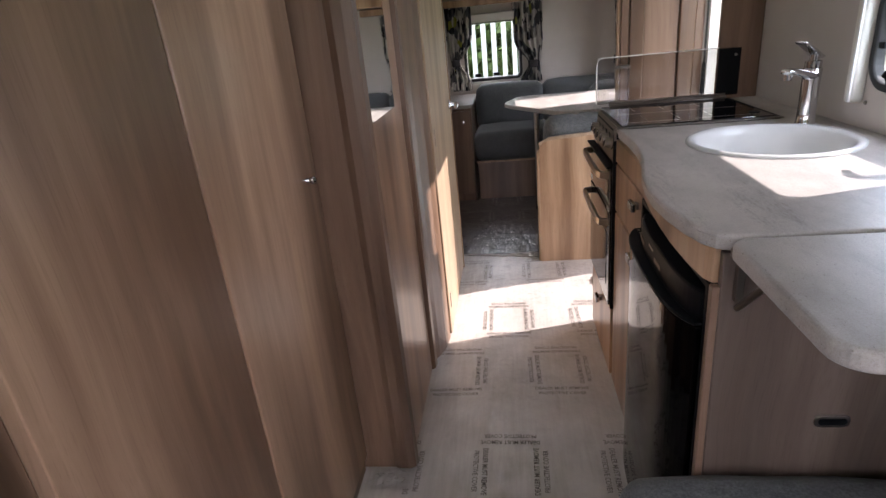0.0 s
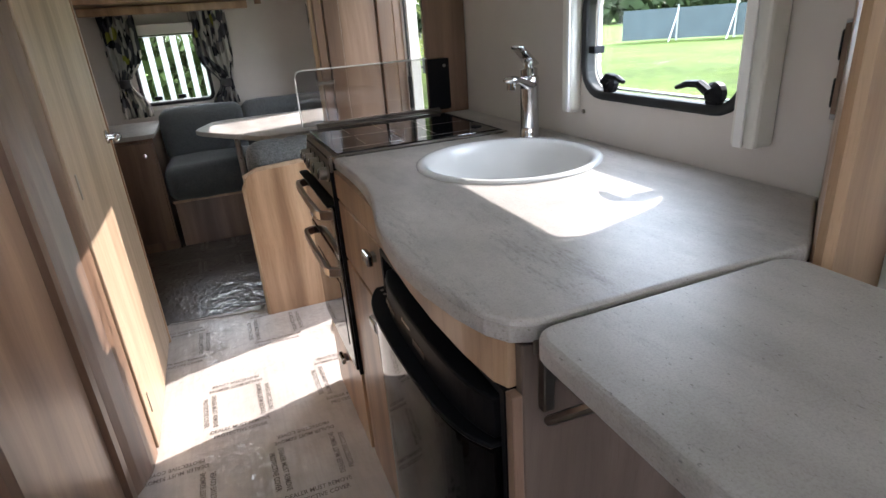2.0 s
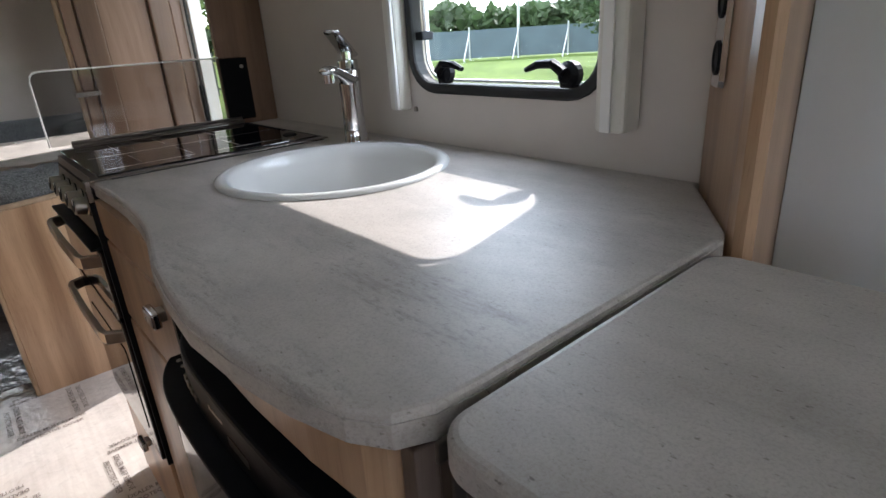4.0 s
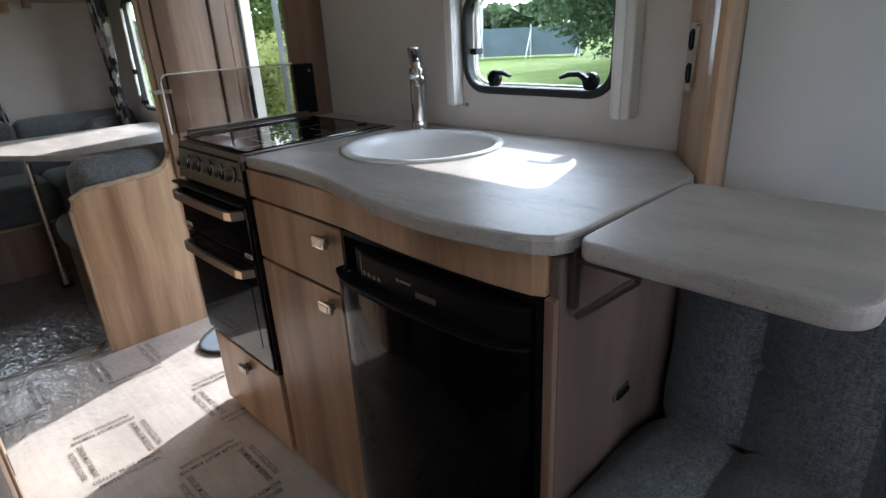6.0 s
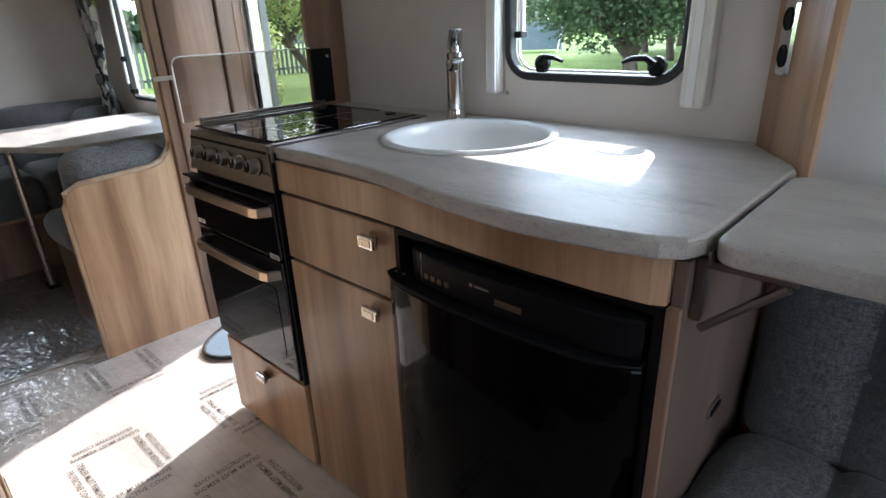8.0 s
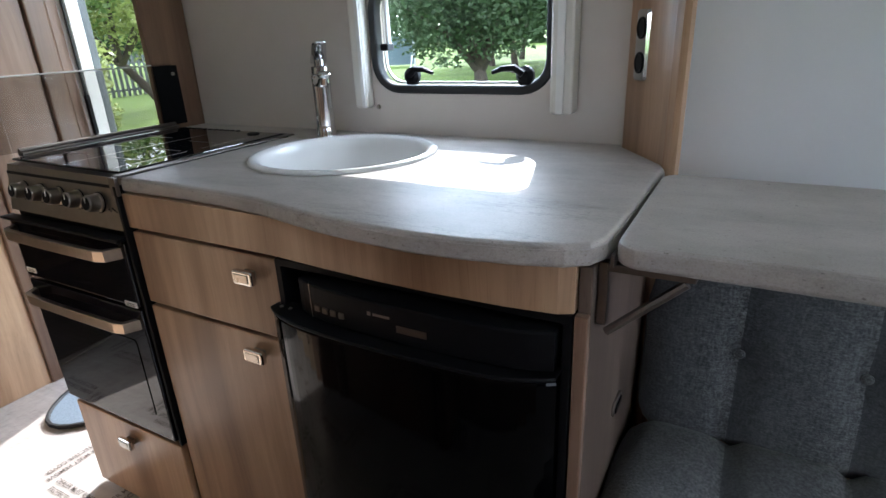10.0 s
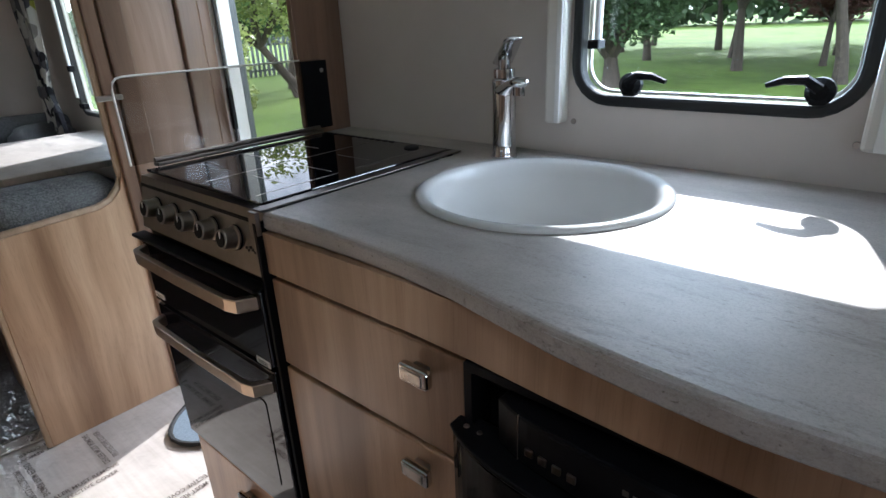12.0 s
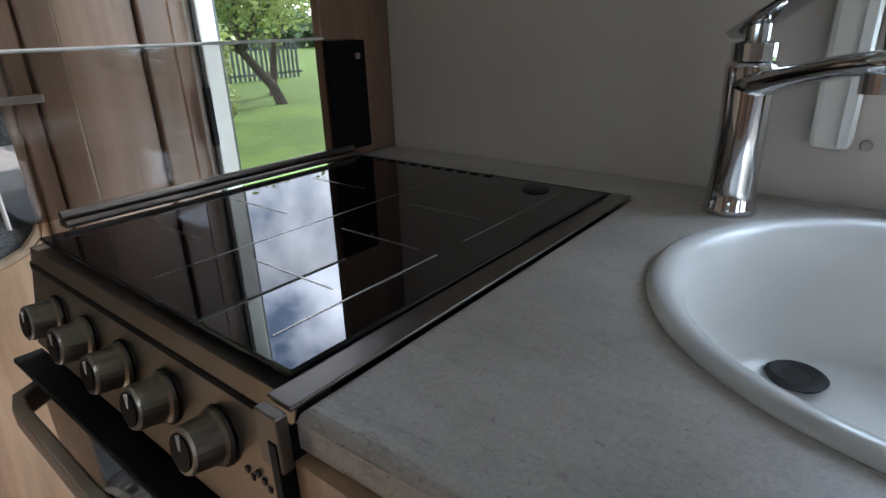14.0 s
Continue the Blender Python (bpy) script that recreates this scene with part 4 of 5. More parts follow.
hob = part("hob_glass", box(1.01, 1.46, CY0 + 0.016, CY1 - 0.02, TOP + 0.0015, TOP + 0.0065, 0.002), HOBGLASS, ck, "closed black glass hob cover")
part("trim", box(0.992, 1.476, CY0 - 0.008, CY0 + 0.014, TOP + 0.0006, TOP + 0.0036, 0.001), PANEL_STEEL, ck, "steel edge trim")
part("trim_corner", box(0.982, 0.99, CY0 - 0.008, CY0 + 0.012, TOP - 0.035, TOP + 0.002, 0.001), PANEL_STEEL, ck, "steel corner cap")
part("rear_vent", join(box(1.461, 1.476, CY0 + 0.014, CY1, TOP - 0.01, TOP + 0.003, 0.001), *[box(1.452, 1.46, 2.60 + k * 0.022, 2.612 + k * 0.022, TOP + 0.0045, TOP + 0.008, 0.001) for k in range(11)]), BLACK, ck, "black rear vent")
part("stopper", lathe([(0, 0), (0.016, 0), (0.016, 0.002), (0.013, 0.0035), (0, 0.0035)], (1.43, 2.52, TOP + 0.0065), 16), RUBBER, ck, "round rubber stopper")
for xa, xb, ya, yb in ((1.03, 1.2, 2.487, 2.4885), (1.24, 1.44, 2.487, 2.4885), (1.1, 1.1015, 2.51, 2.61), (1.2, 1.2015, 2.51, 2.61), (1.3, 1.3015, 2.51, 2.61), (1.1, 1.1015, 2.70, 2.80), (1.2, 1.2015, 2.70, 2.80), (1.32, 1.3215, 2.70, 2.80), (1.03, 1.44, 2.648, 2.6488)):
    part("pan_support_line", box(xa, xb, ya, yb, TOP + 0.0066, TOP + 0.0069), STEEL, hob, "thin pale line on the glass")

ld = part("glass_lid", prism(rounded(0.998, 1.508, TOP + 0.012, 1.10, (0.004, 0.004, 0.02, 0.02)), "y", 2.878, 2.884, 0.001), LIDGLASS, ck, "raised tinted glass lid")
ld.visible_shadow = False
part("lid_edge", tube([(0.996, 2.881, TOP + 0.012), (0.996, 2.881, 1.078), (1.000, 2.881, 1.092), (1.007, 2.881, 1.099), (1.020, 2.881, 1.1015), (1.430, 2.881, 1.1015)], 0.0022, 6), WHITE, ld, "pale polished glass edge")
part("corner_patch", box(1.430, 1.506, 2.874, 2.8775, TOP + 0.014, 1.098), BLACK, ld, "black corner of the lid")
part("bolt", lathe([(0, 0), (0.005, 0), (0.005, 0.003), (0, 0.003)], (1.488, 2.8735, 1.075), 12, (0, -1, 0)), STEEL, ld, "small steel bolt")
part("lid_hinge", join(tube([(1.04, 2.872, TOP + 0.016), (1.462, 2.872, TOP + 0.016)], 0.0055, 10), box(1.04, 1.462, 2.862, 2.881, TOP + 0.004, TOP + 0.011, 0.001), tube([(1.04, 2.860, TOP + 0.009), (1.462, 2.860, TOP + 0.009)], 0.004, 8)), PANEL_STEEL, ck, "long steel lid hinge")

ud = thing("under_drawer_unit", (1.3, 2.67, 0), "light oak drawer unit under the cooker", "drawer")
part("carcass", box(1.02, 1.57, 2.44, 2.86, 0.03, 0.285), OAK, ud)
f = part("drawer_front", box(0.985, 1.003, 2.436, 2.862, 0.012, 0.278, 0.003), OAK, ud)
pull(f, 0.985, 2.640, 0.226)
# Black strip between cooker and drawer, its colour standing for the gap's shade.
part("shadow_gap", box(1.0, 1.01, 2.43, 2.862, 0.28, 0.30), BLACK, ud)

mt = thing("door_mat", (1.3, 3.24, 0.0), "half-round grey-blue doormat wrapped in clear film", "doormat")
arc = [(1.58 - 0.53 * math.cos(a) * 1.0, 3.25 + 0.215 * math.sin(a)) for a in [radians(-90 + 180 * k / 20) for k in range(21)]]
part("mat_body", prism(arc, "z", 0.001, 0.012, 0.003), BLUE_MAT, mt)
part("mat_rim", tube([(x, y, 0.011) for x, y in arc], 0.008, 6), RUBBER, mt, "black bound rim")

# ---- settees near the camera ----


st = thing("settee", (1.2, 0.2, 0), "grey woven buttoned settee with oak base", "settee", "facing settees")
part("base", box(0.90, WX - 0.01, -1.2, 1.505, 0.0, 0.30, 0.004), OAK_DARK, st, "oak settee base")
BY = (1.335, 1.15, 0.965, 0.78, 0.595)
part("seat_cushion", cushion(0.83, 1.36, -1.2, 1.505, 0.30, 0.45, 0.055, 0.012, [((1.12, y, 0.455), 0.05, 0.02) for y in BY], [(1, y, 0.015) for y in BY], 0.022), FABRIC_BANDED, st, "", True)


def leaning_back():
    bts = [((1.36, y, 0.60), 0.035, 0.02) for y in BY]
    bm = cushion(1.36, 1.52, -1.2, 1.495, 0.40, 0.80, 0.055, 0.008, bts, [(1, y, 0.015) for y in BY], 0.022, 3.0)
    for v in bm.verts:
        v.co.x += (v.co.z - 0.62) * 0.16
    return bm


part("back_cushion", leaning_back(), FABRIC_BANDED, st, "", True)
for yb in BY[:4]:
    part("button", lathe([(0, 0), (0.009, 0), (0.0085, 0.003), (0.004, 0.006), (0, 0.006)], (1.372, yb, 0.60), 12, (-1, 0, 0.16)), FABRIC_PLAIN, st, "covered button")

s2 = thing("settee", (-0.2, 0.0, 0), "grey woven settee against the wardrobe", "settee", "facing settees")
part("base", box(LX + 0.01, 0.08, -1.2, 1.0, 0.0, 0.30, 0.004), OAK_DARK, s2, "oak settee base")
part("seat_cushion", cushion(LX + 0.16, 0.16, -1.2, 1.01, 0.30, 0.455, 0.06, 0.012, [], [(1, 0.5, 0.006)], 0.04), FABRIC, s2, "", True)
part("back_cushion", cushion(LX + 0.02, LX + 0.18, -1.2, 1.0, 0.44, 0.82, 0.055, 0.01, [], [], 0.04), FABRIC, s2, "", True)
single("bolster_cushion", cushion(-0.36, 0.15, 0.86, 1.03, 0.458, 1.06, 0.07, 0.012, [], [], 0.03, 5.0), FABRIC, "grey woven loose cushion leaning on the wardrobe end", "cushion", smooth=True)

# ---- dinette ----
db = thing("dinette_bench", (1.2, 3.85, 0), "grey upholstered dinette bench with oak base", "bench", "dinette seating")
part("base", box(0.84, WX - 0.01, 3.562, 4.06, 0.0, 0.36, 0.004), OAK_DARK, db, "oak bench base")
part("seat_cushion", cushion(0.82, WX - 0.02, 3.70, 4.10, 0.36, 0.485, 0.045, 0.01, [], [(0, 1.2, 0.006)], 0.035), FABRIC_PLAIN, db, "", True)
part("back_cushion", cushion(0.845, 1.19, 3.563, 3.70, 0.44, 0.775, 0.045, 0.012, [], [(0, 1.0, 0.01)], 0.025), FABRIC, db, "", True)

fs = thing("end_sofa", (1.0, 5.05, 0), "slate grey L-shaped dinette sofa with oak base", "sofa", "dinette seating")
part("base", box(0.41, WX - 0.01, 4.79, FAR - 0.01, 0.0, 0.30, 0.004), OAK_DARK, fs, "oak sofa base")
part("base_ledge", box(0.40, WX - 0.01, 4.775, 4.792, 0.285, 0.302, 0.002), OAK, fs, "thin oak ledge")
for xa, xb in ((0.40, 0.98), (0.985, 1.60)):
    part("seat_cushion", cushion(xa, xb, 4.74, 5.25, 0.302, 0.505, 0.05, 0.012, [], [], 0.035, xa), FABRIC_PLAIN, fs, "", True)
for xa, xb in ((0.41, 0.93), (0.935, 1.60)):
    part("back_cushion", cushion(xa, xb, 5.18, 5.36, 0.47, 0.80, 0.05, 0.012, [], [(0, (xa + xb) / 2, 0.004)], 0.035, xa), FABRIC_PLAIN, fs, "", True)

ch = thing("corner_chest", (0.1, 5.08, 0), "brown oak corner chest with stone-look top", "chest")
part("body", box(-0.25, 0.385, 4.77, FAR - 0.01, 0.0, 0.70, 0.003), OAK_DARK, ch)
part("top", prism(rounded(-0.27, 0.40, 4.74, FAR - 0.01, (0.01, 0.05, 0.005, 0.005)), "z", 0.70, 0.725, 0.004), STONE, ch, "stone-look top")
cdr = part("door", box(-0.2, 0.375, 4.757, 4.769, 0.06, 0.68, 0.003), OAK_DARK, ch)
part("knob", lathe([(0, 0), (0.008, 0), (0.007, 0.01), (0.013, 0.018), (0.012, 0.024), (0, 0.026)], (0.325, 4.757, 0.605), 14, (0, -1, 0)), CHROME, cdr, "chrome knob")

tb = thing("dinette_table", (1.15, 4.4, 0), "pale stone-look dinette table on a steel leg", "table")
part("tabletop", prism([(0.632, 4.54), (0.66, 4.46), (0.93, 4.05), (0.99, 4.01), (1.59, 4.01), (1.59, 4.86), (0.80, 4.86), (0.72, 4.82), (0.645, 4.62)], "z", 0.715, 0.742, 0.004), STONE_PALE, tb)
part("leg", tube([(0.845, 4.50, 0.0), (0.838, 4.47, 0.715)], 0.016, 12), SATIN, tb, "slim steel leg")
part("foot", box(0.82, 0.875, 4.46, 4.54, 0.0, 0.012, 0.003), BLACK, tb)
part("wall_rail", box(1.592, WX - 0.002, 4.01, 4.86, 0.70, 0.73, 0.003), STEEL, tb, "wall rail")

ew = window_unit("window_2", "y", FAR, END[0] - 0.01, END[1] + 0.01, END[2] - 0.01, END[3] + 0.01, 0.05, "small end window with round corners", -1)
part("catch", box(0.55, 0.60, FAR - 0.035, FAR - 0.012, 0.855, 0.88, 0.005), BLACK, ew, "black window catch")
part("catch", box(0.40, 0.45, FAR - 0.035, FAR - 0.012, 0.855, 0.88, 0.005), BLACK, ew, "black window catch")
part("window_sill", box(0.27, 0.83, FAR - 0.02, FAR - 0.001, 0.79, 0.815, 0.003), CREAM, ew, "cream sill trim")
part("blind_box", box(0.27, 0.83, FAR - 0.06, FAR - 0.001, 1.265, 1.33, 0.006), CREAM, ew, "cream blind cassette")
sw = window_unit("window_3", "x", WX, SIDE[0] - 0.01, SIDE[1] + 0.01, SIDE[2] - 0.01, SIDE[3] + 0.01, 0.06, "dinette side window with round corners", -1)
part("stay", tube([(WX - 0.03, 4.86, 1.38), (WX - 0.03, 4.885, 0.90)], 0.008, 8), WHITE, sw, "white window stay")
part("catch", box(WX - 0.04, WX - 0.012, 4.80, 4.86, 0.85, 0.875, 0.005), BLACK, sw, "black window catch")
part("catch", box(WX - 0.04, WX - 0.012, 4.86, 4.89, 1.02, 1.05, 0.005), BLACK, sw, "black window catch")


def curtain(axis, at, u0, u1, z0, z1, tie, to, label):
    """A gathered curtain, pulled aside at the tie height towards u = to."""
    bm = bmesh.new()
    n, rows = 34, 26
    grid = []
    for j in range(rows + 1):
        z = z1 + (z0 - z1) * j / rows
        g = math.exp(-((z - tie) / 0.10) ** 2)
        below = max(0.0, (tie - z) / max(0.01, tie - z0))
        sq = 1 - 0.62 * g - 0.15 * below * (1 - g)
        line = []
        for i in range(n + 1):
            s = i / n
            u = to + (u0 + (u1 - u0) * s - to) * sq
            d = at + 0.016 * math.sin(s * 34 + 0.8 * math.sin(j * 0.2)) + 0.006 * math.sin(s * 11 + j * 0.35)
            line.append(bm.verts.new(AXES[axis](u, z, d)))
        grid.append(line)
    for j in range(rows):
        for i in range(n):
            bm.faces.new((grid[j][i], grid[j][i + 1], grid[j + 1][i + 1], grid[j + 1][i]))
    bmesh.ops.solidify(bm, geom=list(bm.faces), thickness=0.002)
    t = thing("curtain", AXES[axis]((u0 + u1) / 2, z0, at), label, "curtain", "dinette curtains")
    part("cloth", bm, CURTAIN, t, "", True)
    tw = 0.2 * abs(u1 - u0)
    part("tieback", lathe([(0.030, -0.028), (0.034, -0.02), (0.034, 0.02), (0.030, 0.028)], AXES[axis](to + ((u0 + u1) / 2 - to) * 0.4, tie, at), 16), INK, t, "black tieback band")


curtain("y", FAR - 0.075, 0.19, 0.40, 0.76, 1.39, 0.98, 0.23, "leaf-print grey, black and cream curtain tied back")
curtain("y", FAR - 0.075, 0.72, 0.95, 0.79, 1.39, 0.93, 0.90, "leaf-print grey, black and cream curtain tied back")
curtain("x", WX - 0.11, 4.90, 5.14, 0.72, 1.48, 0.93, 5.06, "leaf-print curtain with lime accents tied back")
single("pelmet", box(0.1, 1.1, FAR - 0.12, FAR - 0.001, 1.39, 1.44, 0.006), OAK, "light oak pelmet above the end window", "pelmet")
lk = thing("overhead_locker", (1.0, 5.25, 1.45), "light oak overhead locker with underside light", "locker")
part("body", box(LX + 0.01, WX - 0.01, FAR - 0.34, FAR - 0.002, 1.445, 1.9, 0.004), OAK, lk)
part("lamp_stub", box(1.13, 1.17, FAR - 0.33, FAR - 0.29, 1.40, 1.445, 0.004), OAK_DARK, lk, "small under-locker fitting")
single("scatter_cushion", cushion(1.28, 1.56, 5.06, 5.18, 0.51, 0.76, 0.05, 0.02, [], [], 0.03), FABRIC_PLAIN, "dark slate scatter cushion on the sofa", "cushion", smooth=True)

# ---- outside ----
GZ = -0.5


def lawn():
    bm = bmesh.new()
    rs = [3, 6, 10, 16, 25, 40, 70, 150, 600, 3000]
    prev = None
    c = bm.verts.new((0, 2, GZ))
    for r in rs:
        ring = [bm.verts.new((r * math.cos(2 * math.pi * k / 48), 2 + r * math.sin(2 * math.pi * k / 48), GZ + (0.12 * noise.noise(Vector((r * math.cos(2 * math.pi * k / 48), r * math.sin(2 * math.pi * k / 48), 0)) * 0.1) if r < 80 and r > 5 else 0))) for k in range(48)]
        for k in range(48):
            j = (k + 1) % 48
            if prev is None:
                bm.faces.new((c, ring[k], ring[j]))
            else:
                bm.faces.new((prev[k], ring[k], ring[j], prev[j]))
        prev = ring
    return bm


single("ground", lawn(), GRASS, "wide mown green lawn", "lawn", kind="structure")


def tree(at, height, spread, leaf, n_leaf, seed, lean=(0, 0), trunk_r=0.14, low=0.35, leafsize=0.16, label="leafy green tree on the lawn", group="park trees"):
    """Tapered trunk, limbs and a ragged crown of small leaf clumps."""
    rnd = random.Random(seed)
    base = Vector((at[0], at[1], GZ))
    t = thing("tree", base, label, "tree", group)
    fork = height * low
    tip = base + Vector((lean[0], lean[1], fork))
    bms = [tube([base - Vector((0, 0, 0.1)), base + Vector((lean[0] * 0.2, lean[1] * 0.2, fork * 0.3)), base + Vector((lean[0] * 0.65, lean[1] * 0.65, fork * 0.7)), tip], [trunk_r * 1.3, trunk_r, trunk_r * 0.85, trunk_r * 0.75], 9)]
    ends = []
    for k in range(7):
        a = k * 2.4 + rnd.random()
        reach = spread * (0.45 + 0.45 * rnd.random())
        up = (height - fork) * (0.25 + 0.65 * rnd.random())
        mid = tip + Vector((math.cos(a) * reach * 0.45, math.sin(a) * reach * 0.45, up * 0.6))
        end = tip + Vector((math.cos(a) * reach, math.sin(a) * reach, up))
        bms.append(tube([tip - Vector((0, 0, 0.05)), mid, end], [trunk_r * 0.55, trunk_r * 0.32, trunk_r * 0.1], 6))
        ends += [mid, end, (mid + end) / 2]
    ends.append(tip + Vector((0, 0, (height - fork) * 0.8)))
    part("trunk", join(*bms), BARK, t, "branching brown trunk")
    verts, faces = [], []
    for _ in range(n_leaf):
        c = rnd.choice(ends)
        rr = spread * 0.42
        g = [max(-1.5, min(1.5, rnd.gauss(0, 1))) + rnd.uniform(-0.25, 0.25) for _ in range(3)]
        if g[0] ** 2 + g[1] ** 2 + g[2] ** 2 > 2.9:
            continue
        p = c + Vector((g[0] * rr * 0.52, g[1] * rr * 0.52, g[2] * rr * 0.45))
        if p.z < GZ + fork * 0.75:
            continue
        s = leafsize * (0.6 + 0.8 * rnd.random())
        u = Vector((rnd.gauss(0, 1), rnd.gauss(0, 1), rnd.gauss(0, 0.6))).normalized()
        w = u.cross(Vector((rnd.gauss(0, 1), rnd.gauss(0, 1), rnd.gauss(0, 1)))).normalized()
        i = len(verts)
        verts += [p - u * s, p + w * s * 0.45, p + u * s, p - w * s * 0.45]
        faces.append((i, i + 1, i + 2, i + 3))
    me = bpy.data.meshes.new("mesh")
    me.from_pydata([tuple(v - base) for v in verts], [], faces)
    me.materials.append(leaf)
    cr = new("crown", me)
    cr.parent = t
    return t


tree((9.6, 14.3), 4.8, 2.9, LEAF_YELLOW, 17000, 3, (-0.7, 0.45), 0.12, 0.27, 0.07, "small yellow-green tree with a leaning trunk on the lawn")
tree((10.7, 16.2), 5.0, 2.6, LEAF, 10000, 4, (0.3, 0.1), 0.11, 0.28, 0.06)
tree((6.4, 14.6), 5.2, 2.5, LEAF, 15000, 6, (0.2, 0.1), 0.11, 0.2, 0.07)
tree((4.75, 9.6), 1.75, 0.85, LEAF_YELLOW, 9000, 5, (0.05, 0.05), 0.03, 0.06, 0.045, "bushy sunlit shrub beside a metal post", "park shrubs")
WOODLAND = ((17, 3.4, 8.5, 4.0), (19.5, 6.3, 8.0, 3.8), (21, 0.0, 9.0, 4.2), (23, -4, 9, 4.4), (26, 4.6, 10, 4.8), (22.5, 10.2, 7.5, 3.6), (30, 1, 11, 5), (29, 9.5, 10, 4.6),
            (24, 7.6, 8.5, 4.0), (33, 14, 10, 4.8), (35, 5.5, 11, 5.2), (36, -4, 11, 5.4), (27, 13.2, 8.0, 3.8), (19, -6.5, 9, 4.2))
for k, (ax, ay, hh, ss) in enumerate(WOODLAND):
    tree((ax, ay), hh, ss, LEAF_DARK if k % 2 else LEAF, 11000, 20 + k, (0.3 * math.sin(k), 0.3 * math.cos(k)), 0.14, 0.21, 0.15, "tall shady park tree with dark green crown")
tree((21.5, 4.4), 4.2, 1.7, LEAF_RED, 7000, 71, (0.1, 0.0), 0.09, 0.3, 0.10, "small copper-leaved tree among the park trees")


tree((14.8, 8.1), 6.5, 3.0, LEAF_DARK, 38000, 41, (0.1, 0.1), 0.22, 0.10, 0.075, "broad dark green tree with a low crown")


def woods():
    rnd = random.Random(9)
    verts, faces = [], []
    for _ in range(20000):
        a = radians(rnd.uniform(-50, 100))
        r = rnd.uniform(75, 90)
        h = (3.9 if a > 0.62 else 7.5) + 1.8 * noise.noise(Vector((a * 14, 0, 0))) + 1.0 * noise.noise(Vector((a * 50, 3, 0)))
        p = Vector((r * math.cos(a), 2 + r * math.sin(a), GZ + h * rnd.random() ** 0.6))
        s = 0.8 * (0.5 + rnd.random())
        u = Vector((rnd.gauss(0, 1), rnd.gauss(0, 1), rnd.gauss(0, 1))).normalized()
        w = u.cross(Vector((rnd.gauss(0, 1), rnd.gauss(0, 1), rnd.gauss(0, 1)))).normalized()
        i = len(verts)
        verts += [p - u * s, p + w * s * 0.6, p + u * s, p - w * s * 0.6]
        faces.append((i, i + 1, i + 2, i + 3))
    me = bpy.data.meshes.new("mesh")
    me.from_pydata([tuple(v) for v in verts], [], faces)
    me.materials.append(LEAF_DARK)
    return tagged(new("far_woods", me), "band of distant green woods", "woods", kind="stuff")


woods()

mf = thing("mesh_fence", (26, 20, GZ), "low grey screened sports fence across the lawn", "fence")
for k in range(5, 9):
    a0, a1 = radians(8 + k * 4.6), radians(8 + (k + 1) * 4.6)
    x0, y0, x1, y1 = 33 * math.cos(a0), 1.5 + 33 * math.sin(a0), 33 * math.cos(a1), 1.5 + 33 * math.sin(a1)
    part("screen", prism([(x0, y0), (x1, y1), (x1 + 0.05, y1 + 0.05), (x0 + 0.05, y0 + 0.05)], "z", GZ + 0.1, GZ + 1.55), FENCE_DARK, mf, "grey mesh screen panel")
    part("post", tube([(x0, y0, GZ), (x0, y0, GZ + 1.7)], 0.05, 6), FENCE_METAL, mf)
    part("brace", tube([(x0 * 0.965 - 0.5, y0 * 0.965, GZ), (x0, y0, GZ + 1.4)], 0.04, 6), FENCE_METAL, mf, "slanting brace")

single("lamp_post", tube([(4.56, 8.41, GZ), (4.56, 8.41, 5.5)], 0.04, 10), FENCE_GREY, "grey metal post in front of the shrub", "post")
single("flag_pole", tube([(30, 27, GZ), (30, 27, 9)], 0.09, 8), FENCE_METAL, "tall pale pole on the lawn", "pole")

pf = thing("palisade_fence", (0.5, 7.6, GZ), "pale steel palisade fence behind the caravan", "fence")
for z in (0.1, 1.75):
    part("rail", box(-3.5, 2.05, 7.62, 7.66, z, z + 0.06), FENCE_METAL, pf)
for k in range(46):
    x = -3.4 + k * 0.118
    part("pale", prism([(x, GZ), (x + 0.055, GZ), (x + 0.055, 1.9), (x + 0.027, 2.02), (x, 1.9)], "y", 7.58, 7.61), FENCE_METAL, pf)


def hedge(name, x0, x1, y0, y1, h, n, seed, leaf, label, size=0.12):
    rnd = random.Random(seed)
    verts, faces = [], []
    for _ in range(n):
        p = Vector((rnd.uniform(x0, x1), rnd.uniform(y0, y1), GZ + h * rnd.random() * (0.85 + 0.3 * noise.noise(Vector((rnd.uniform(x0, x1), 0, 0)))))) 
        s = size * (0.5 + rnd.random())
        u = Vector((rnd.gauss(0, 1), rnd.gauss(0, 1), rnd.gauss(0, 1))).normalized()
        w = u.cross(Vector((rnd.gauss(0, 1), rnd.gauss(0, 1), rnd.gauss(0, 1)))).normalized()
        i = len(verts)
        verts += [p - u * s, p + w * s * 0.5, p + u * s, p - w * s * 0.5]
        faces.append((i, i + 1, i + 2, i + 3))
    me = bpy.data.meshes.new("mesh")
    me.from_pydata([tuple(v) for v in verts], [], faces)
    me.materials.append(leaf)
    return tagged(new(name, me), label, "hedge", kind="stuff")


hedge("hedge", -3.5, 2.2, 8.4, 9.8, 3.4, 9000, 2, LEAF, "dense green hedge behind the palisade fence")
gf = thing("garden_fence", (11, 21, GZ), "grey picket fence beyond the trees", "fence")
for k in range(45):
    x = 6.5 + k * 0.2
    part("picket", box(x, x + 0.09, 21.0, 21.04, GZ, GZ + 1.4), FENCE_GREY, gf)
for z in (0.2, 1.1):
    part("rail", box(6.4, 15.6, 21.05, 21.1, GZ + z, GZ + z + 0.08), FENCE_GREY, gf)


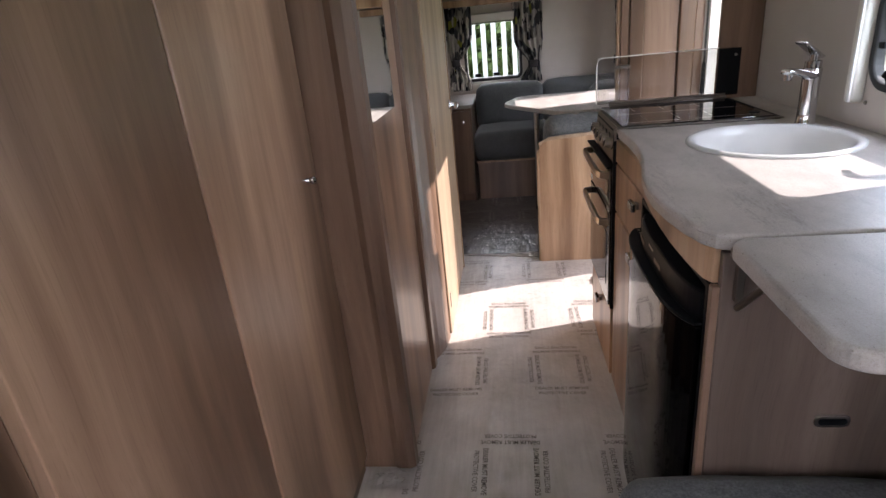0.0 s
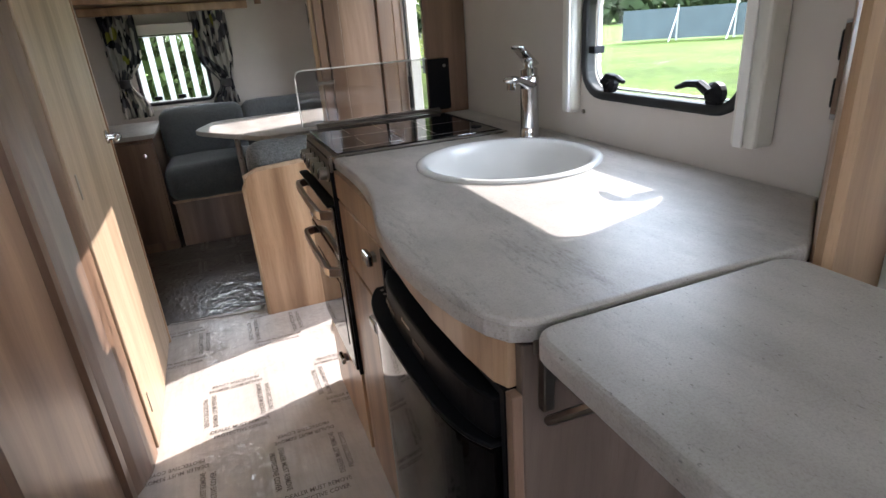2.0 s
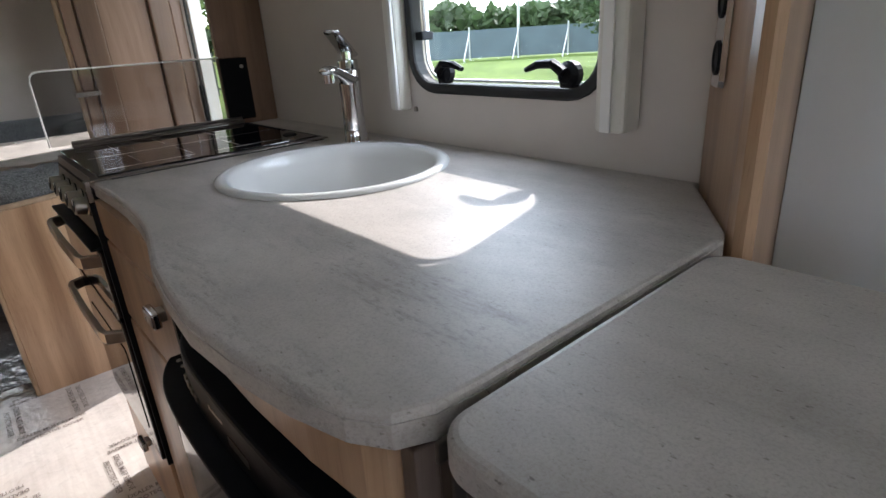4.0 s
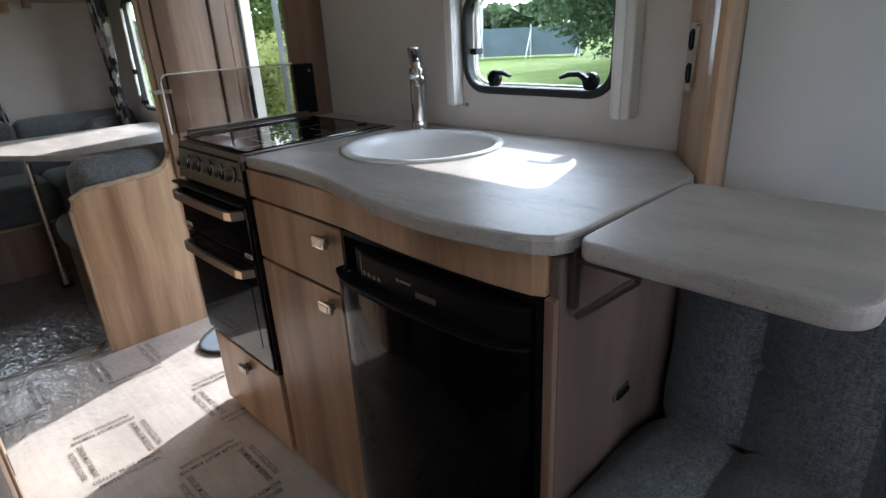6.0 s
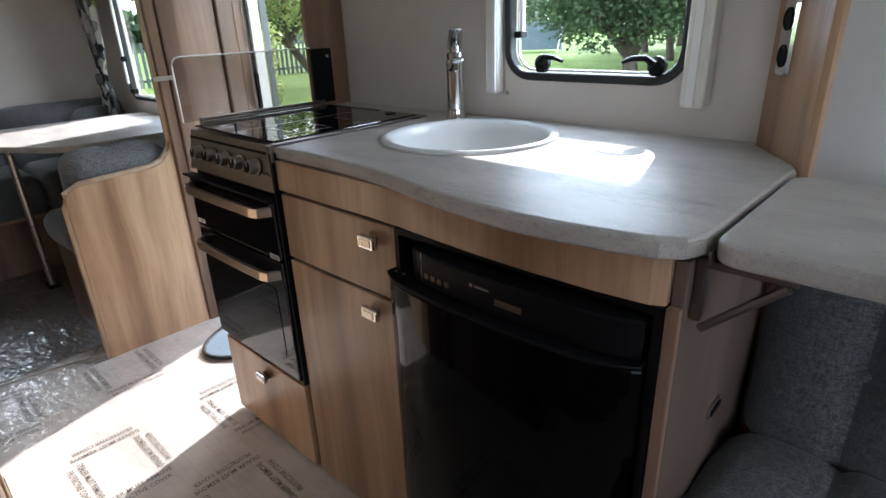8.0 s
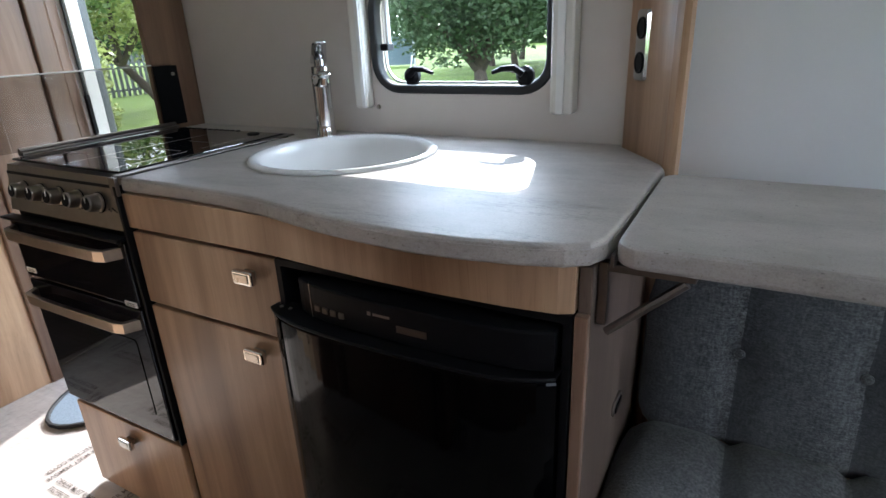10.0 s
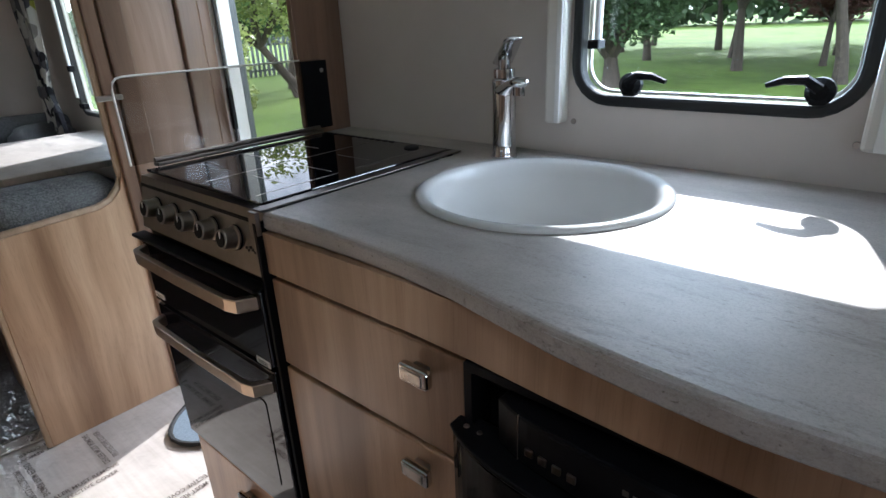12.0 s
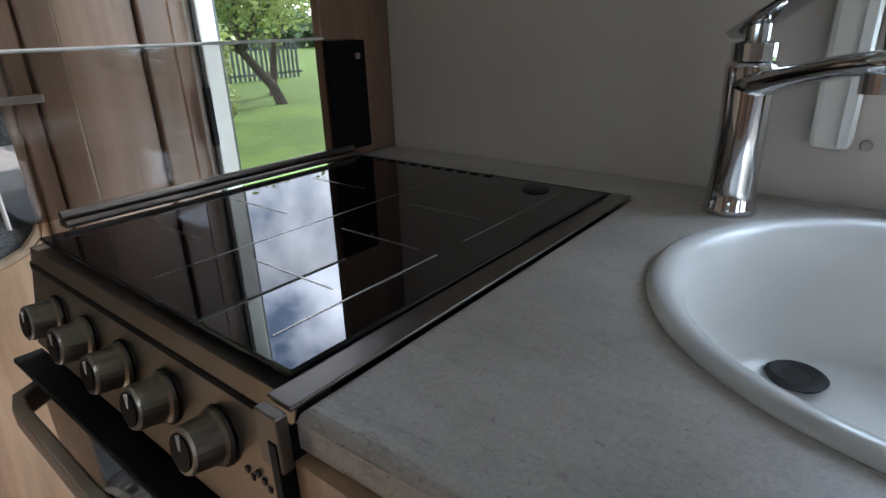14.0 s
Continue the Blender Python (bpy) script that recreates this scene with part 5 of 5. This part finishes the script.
# ---- printed film on the floor ----


def printed_block():
    """The two printed lines, as flat triangles centred on the origin."""
    cu = bpy.data.curves.new("print", 'FONT')
    cu.body = "DEALER MUST REMOVE\nPROTECTIVE COVER"
    cu.align_x, cu.align_y, cu.size, cu.resolution_u, cu.space_line = 'CENTER', 'CENTER', 0.0185, 2, 1.25
    cu.offset = 0.00025
    ob = bpy.data.objects.new("print", cu)
    scene.collection.objects.link(ob)
    bpy.context.view_layer.update()
    me = bpy.data.meshes.new_from_object(ob.evaluated_get(bpy.context.evaluated_depsgraph_get()))
    me.calc_loop_triangles()
    vs = np.array([v.co[:] for v in me.vertices])
    vs[:, 0] *= 1.0
    vs[:, 1] *= 1.25
    ts = np.array([t.vertices[:] for t in me.loop_triangles])
    bpy.data.objects.remove(ob)
    bpy.data.meshes.remove(me)
    return vs, ts


pv, ptri = printed_block()
allv, allt, count = [], [], 0
rnd = random.Random(12)
for row in range(-7, 7):
    cy = 2.485 + 0.465 * row - (0.0 if row % 2 == 0 else 0.065)
    off = 0.805 if row % 2 == 0 else 0.615
    for col in range(-2, 3):
        cx = off + 0.39 * col
        for dx, dy, ang in ((0, -0.138, 0), (0.094, 0, 90), (0, 0.138, 180), (-0.094, 0, 270)):
            x, y = cx + dx, cy + dy
            if not (0.36 < x < 1.1 and y < 5.2) and not (0.2 < x < 0.9 and 0.3 < y < 2.4):
                continue
            a = radians(ang + rnd.uniform(-1.5, 1.5))
            ca, sa = math.cos(a), math.sin(a)
            v = np.empty_like(pv)
            v[:, 0] = x + pv[:, 0] * ca - pv[:, 1] * sa
            v[:, 1] = y + pv[:, 0] * sa + pv[:, 1] * ca
            v[:, 2] = 0.0026
            allv.append(v)
            allt.append(ptri + count)
            count += len(pv)
pm = bpy.data.meshes.new("mesh")
pm.from_pydata(np.concatenate(allv).tolist(), [], np.concatenate(allt).tolist())
pm.materials.append(INK_SOFT)
po = new("film_print", pm)
po.parent = floor
po.matrix_parent_inverse = Matrix.Translation(-floor.location)
tagged(po, "dark lettering printed on the protective film", kind="stuff")
part("film_seam", tube([(0.36 + 0.015 * k, 3.67 - 0.0023 * k + 0.004 * noise.noise(Vector((k * 0.9, 0, 0))), 0.003 + 0.003 * noise.noise(Vector((k * 0.7, 5, 0)))) for k in range(31)], 0.006, 6, 0.5), FILM, floor, "rucked edge of the film")


def crumple(x, y, r, seed):
    """A ruck of clear film at the foot of a post."""
    bm = bmesh.new()
    n = 12
    g = [[bm.verts.new((x + (i / n - 0.5) * r, y + (j / n - 0.5) * r * 0.6, 0.004 + 0.03 * abs(noise.noise(Vector((i * 0.7, j * 0.9, seed)))) * math.sin(math.pi * i / n) * math.sin(math.pi * j / n))) for j in range(n + 1)] for i in range(n + 1)]
    for i in range(n):
        for j in range(n):
            bm.faces.new((g[i][j], g[i + 1][j], g[i + 1][j + 1], g[i][j + 1]))
    bmesh.ops.solidify(bm, geom=list(bm.faces), thickness=0.001)
    return bm


part("film_ruck", crumple(0.25, 1.92, 0.14, 2.0), FILM, floor, "rucked clear film")
part("film_ruck", crumple(0.80, 3.63, 0.10, 5.0), FILM, floor, "rucked clear film")
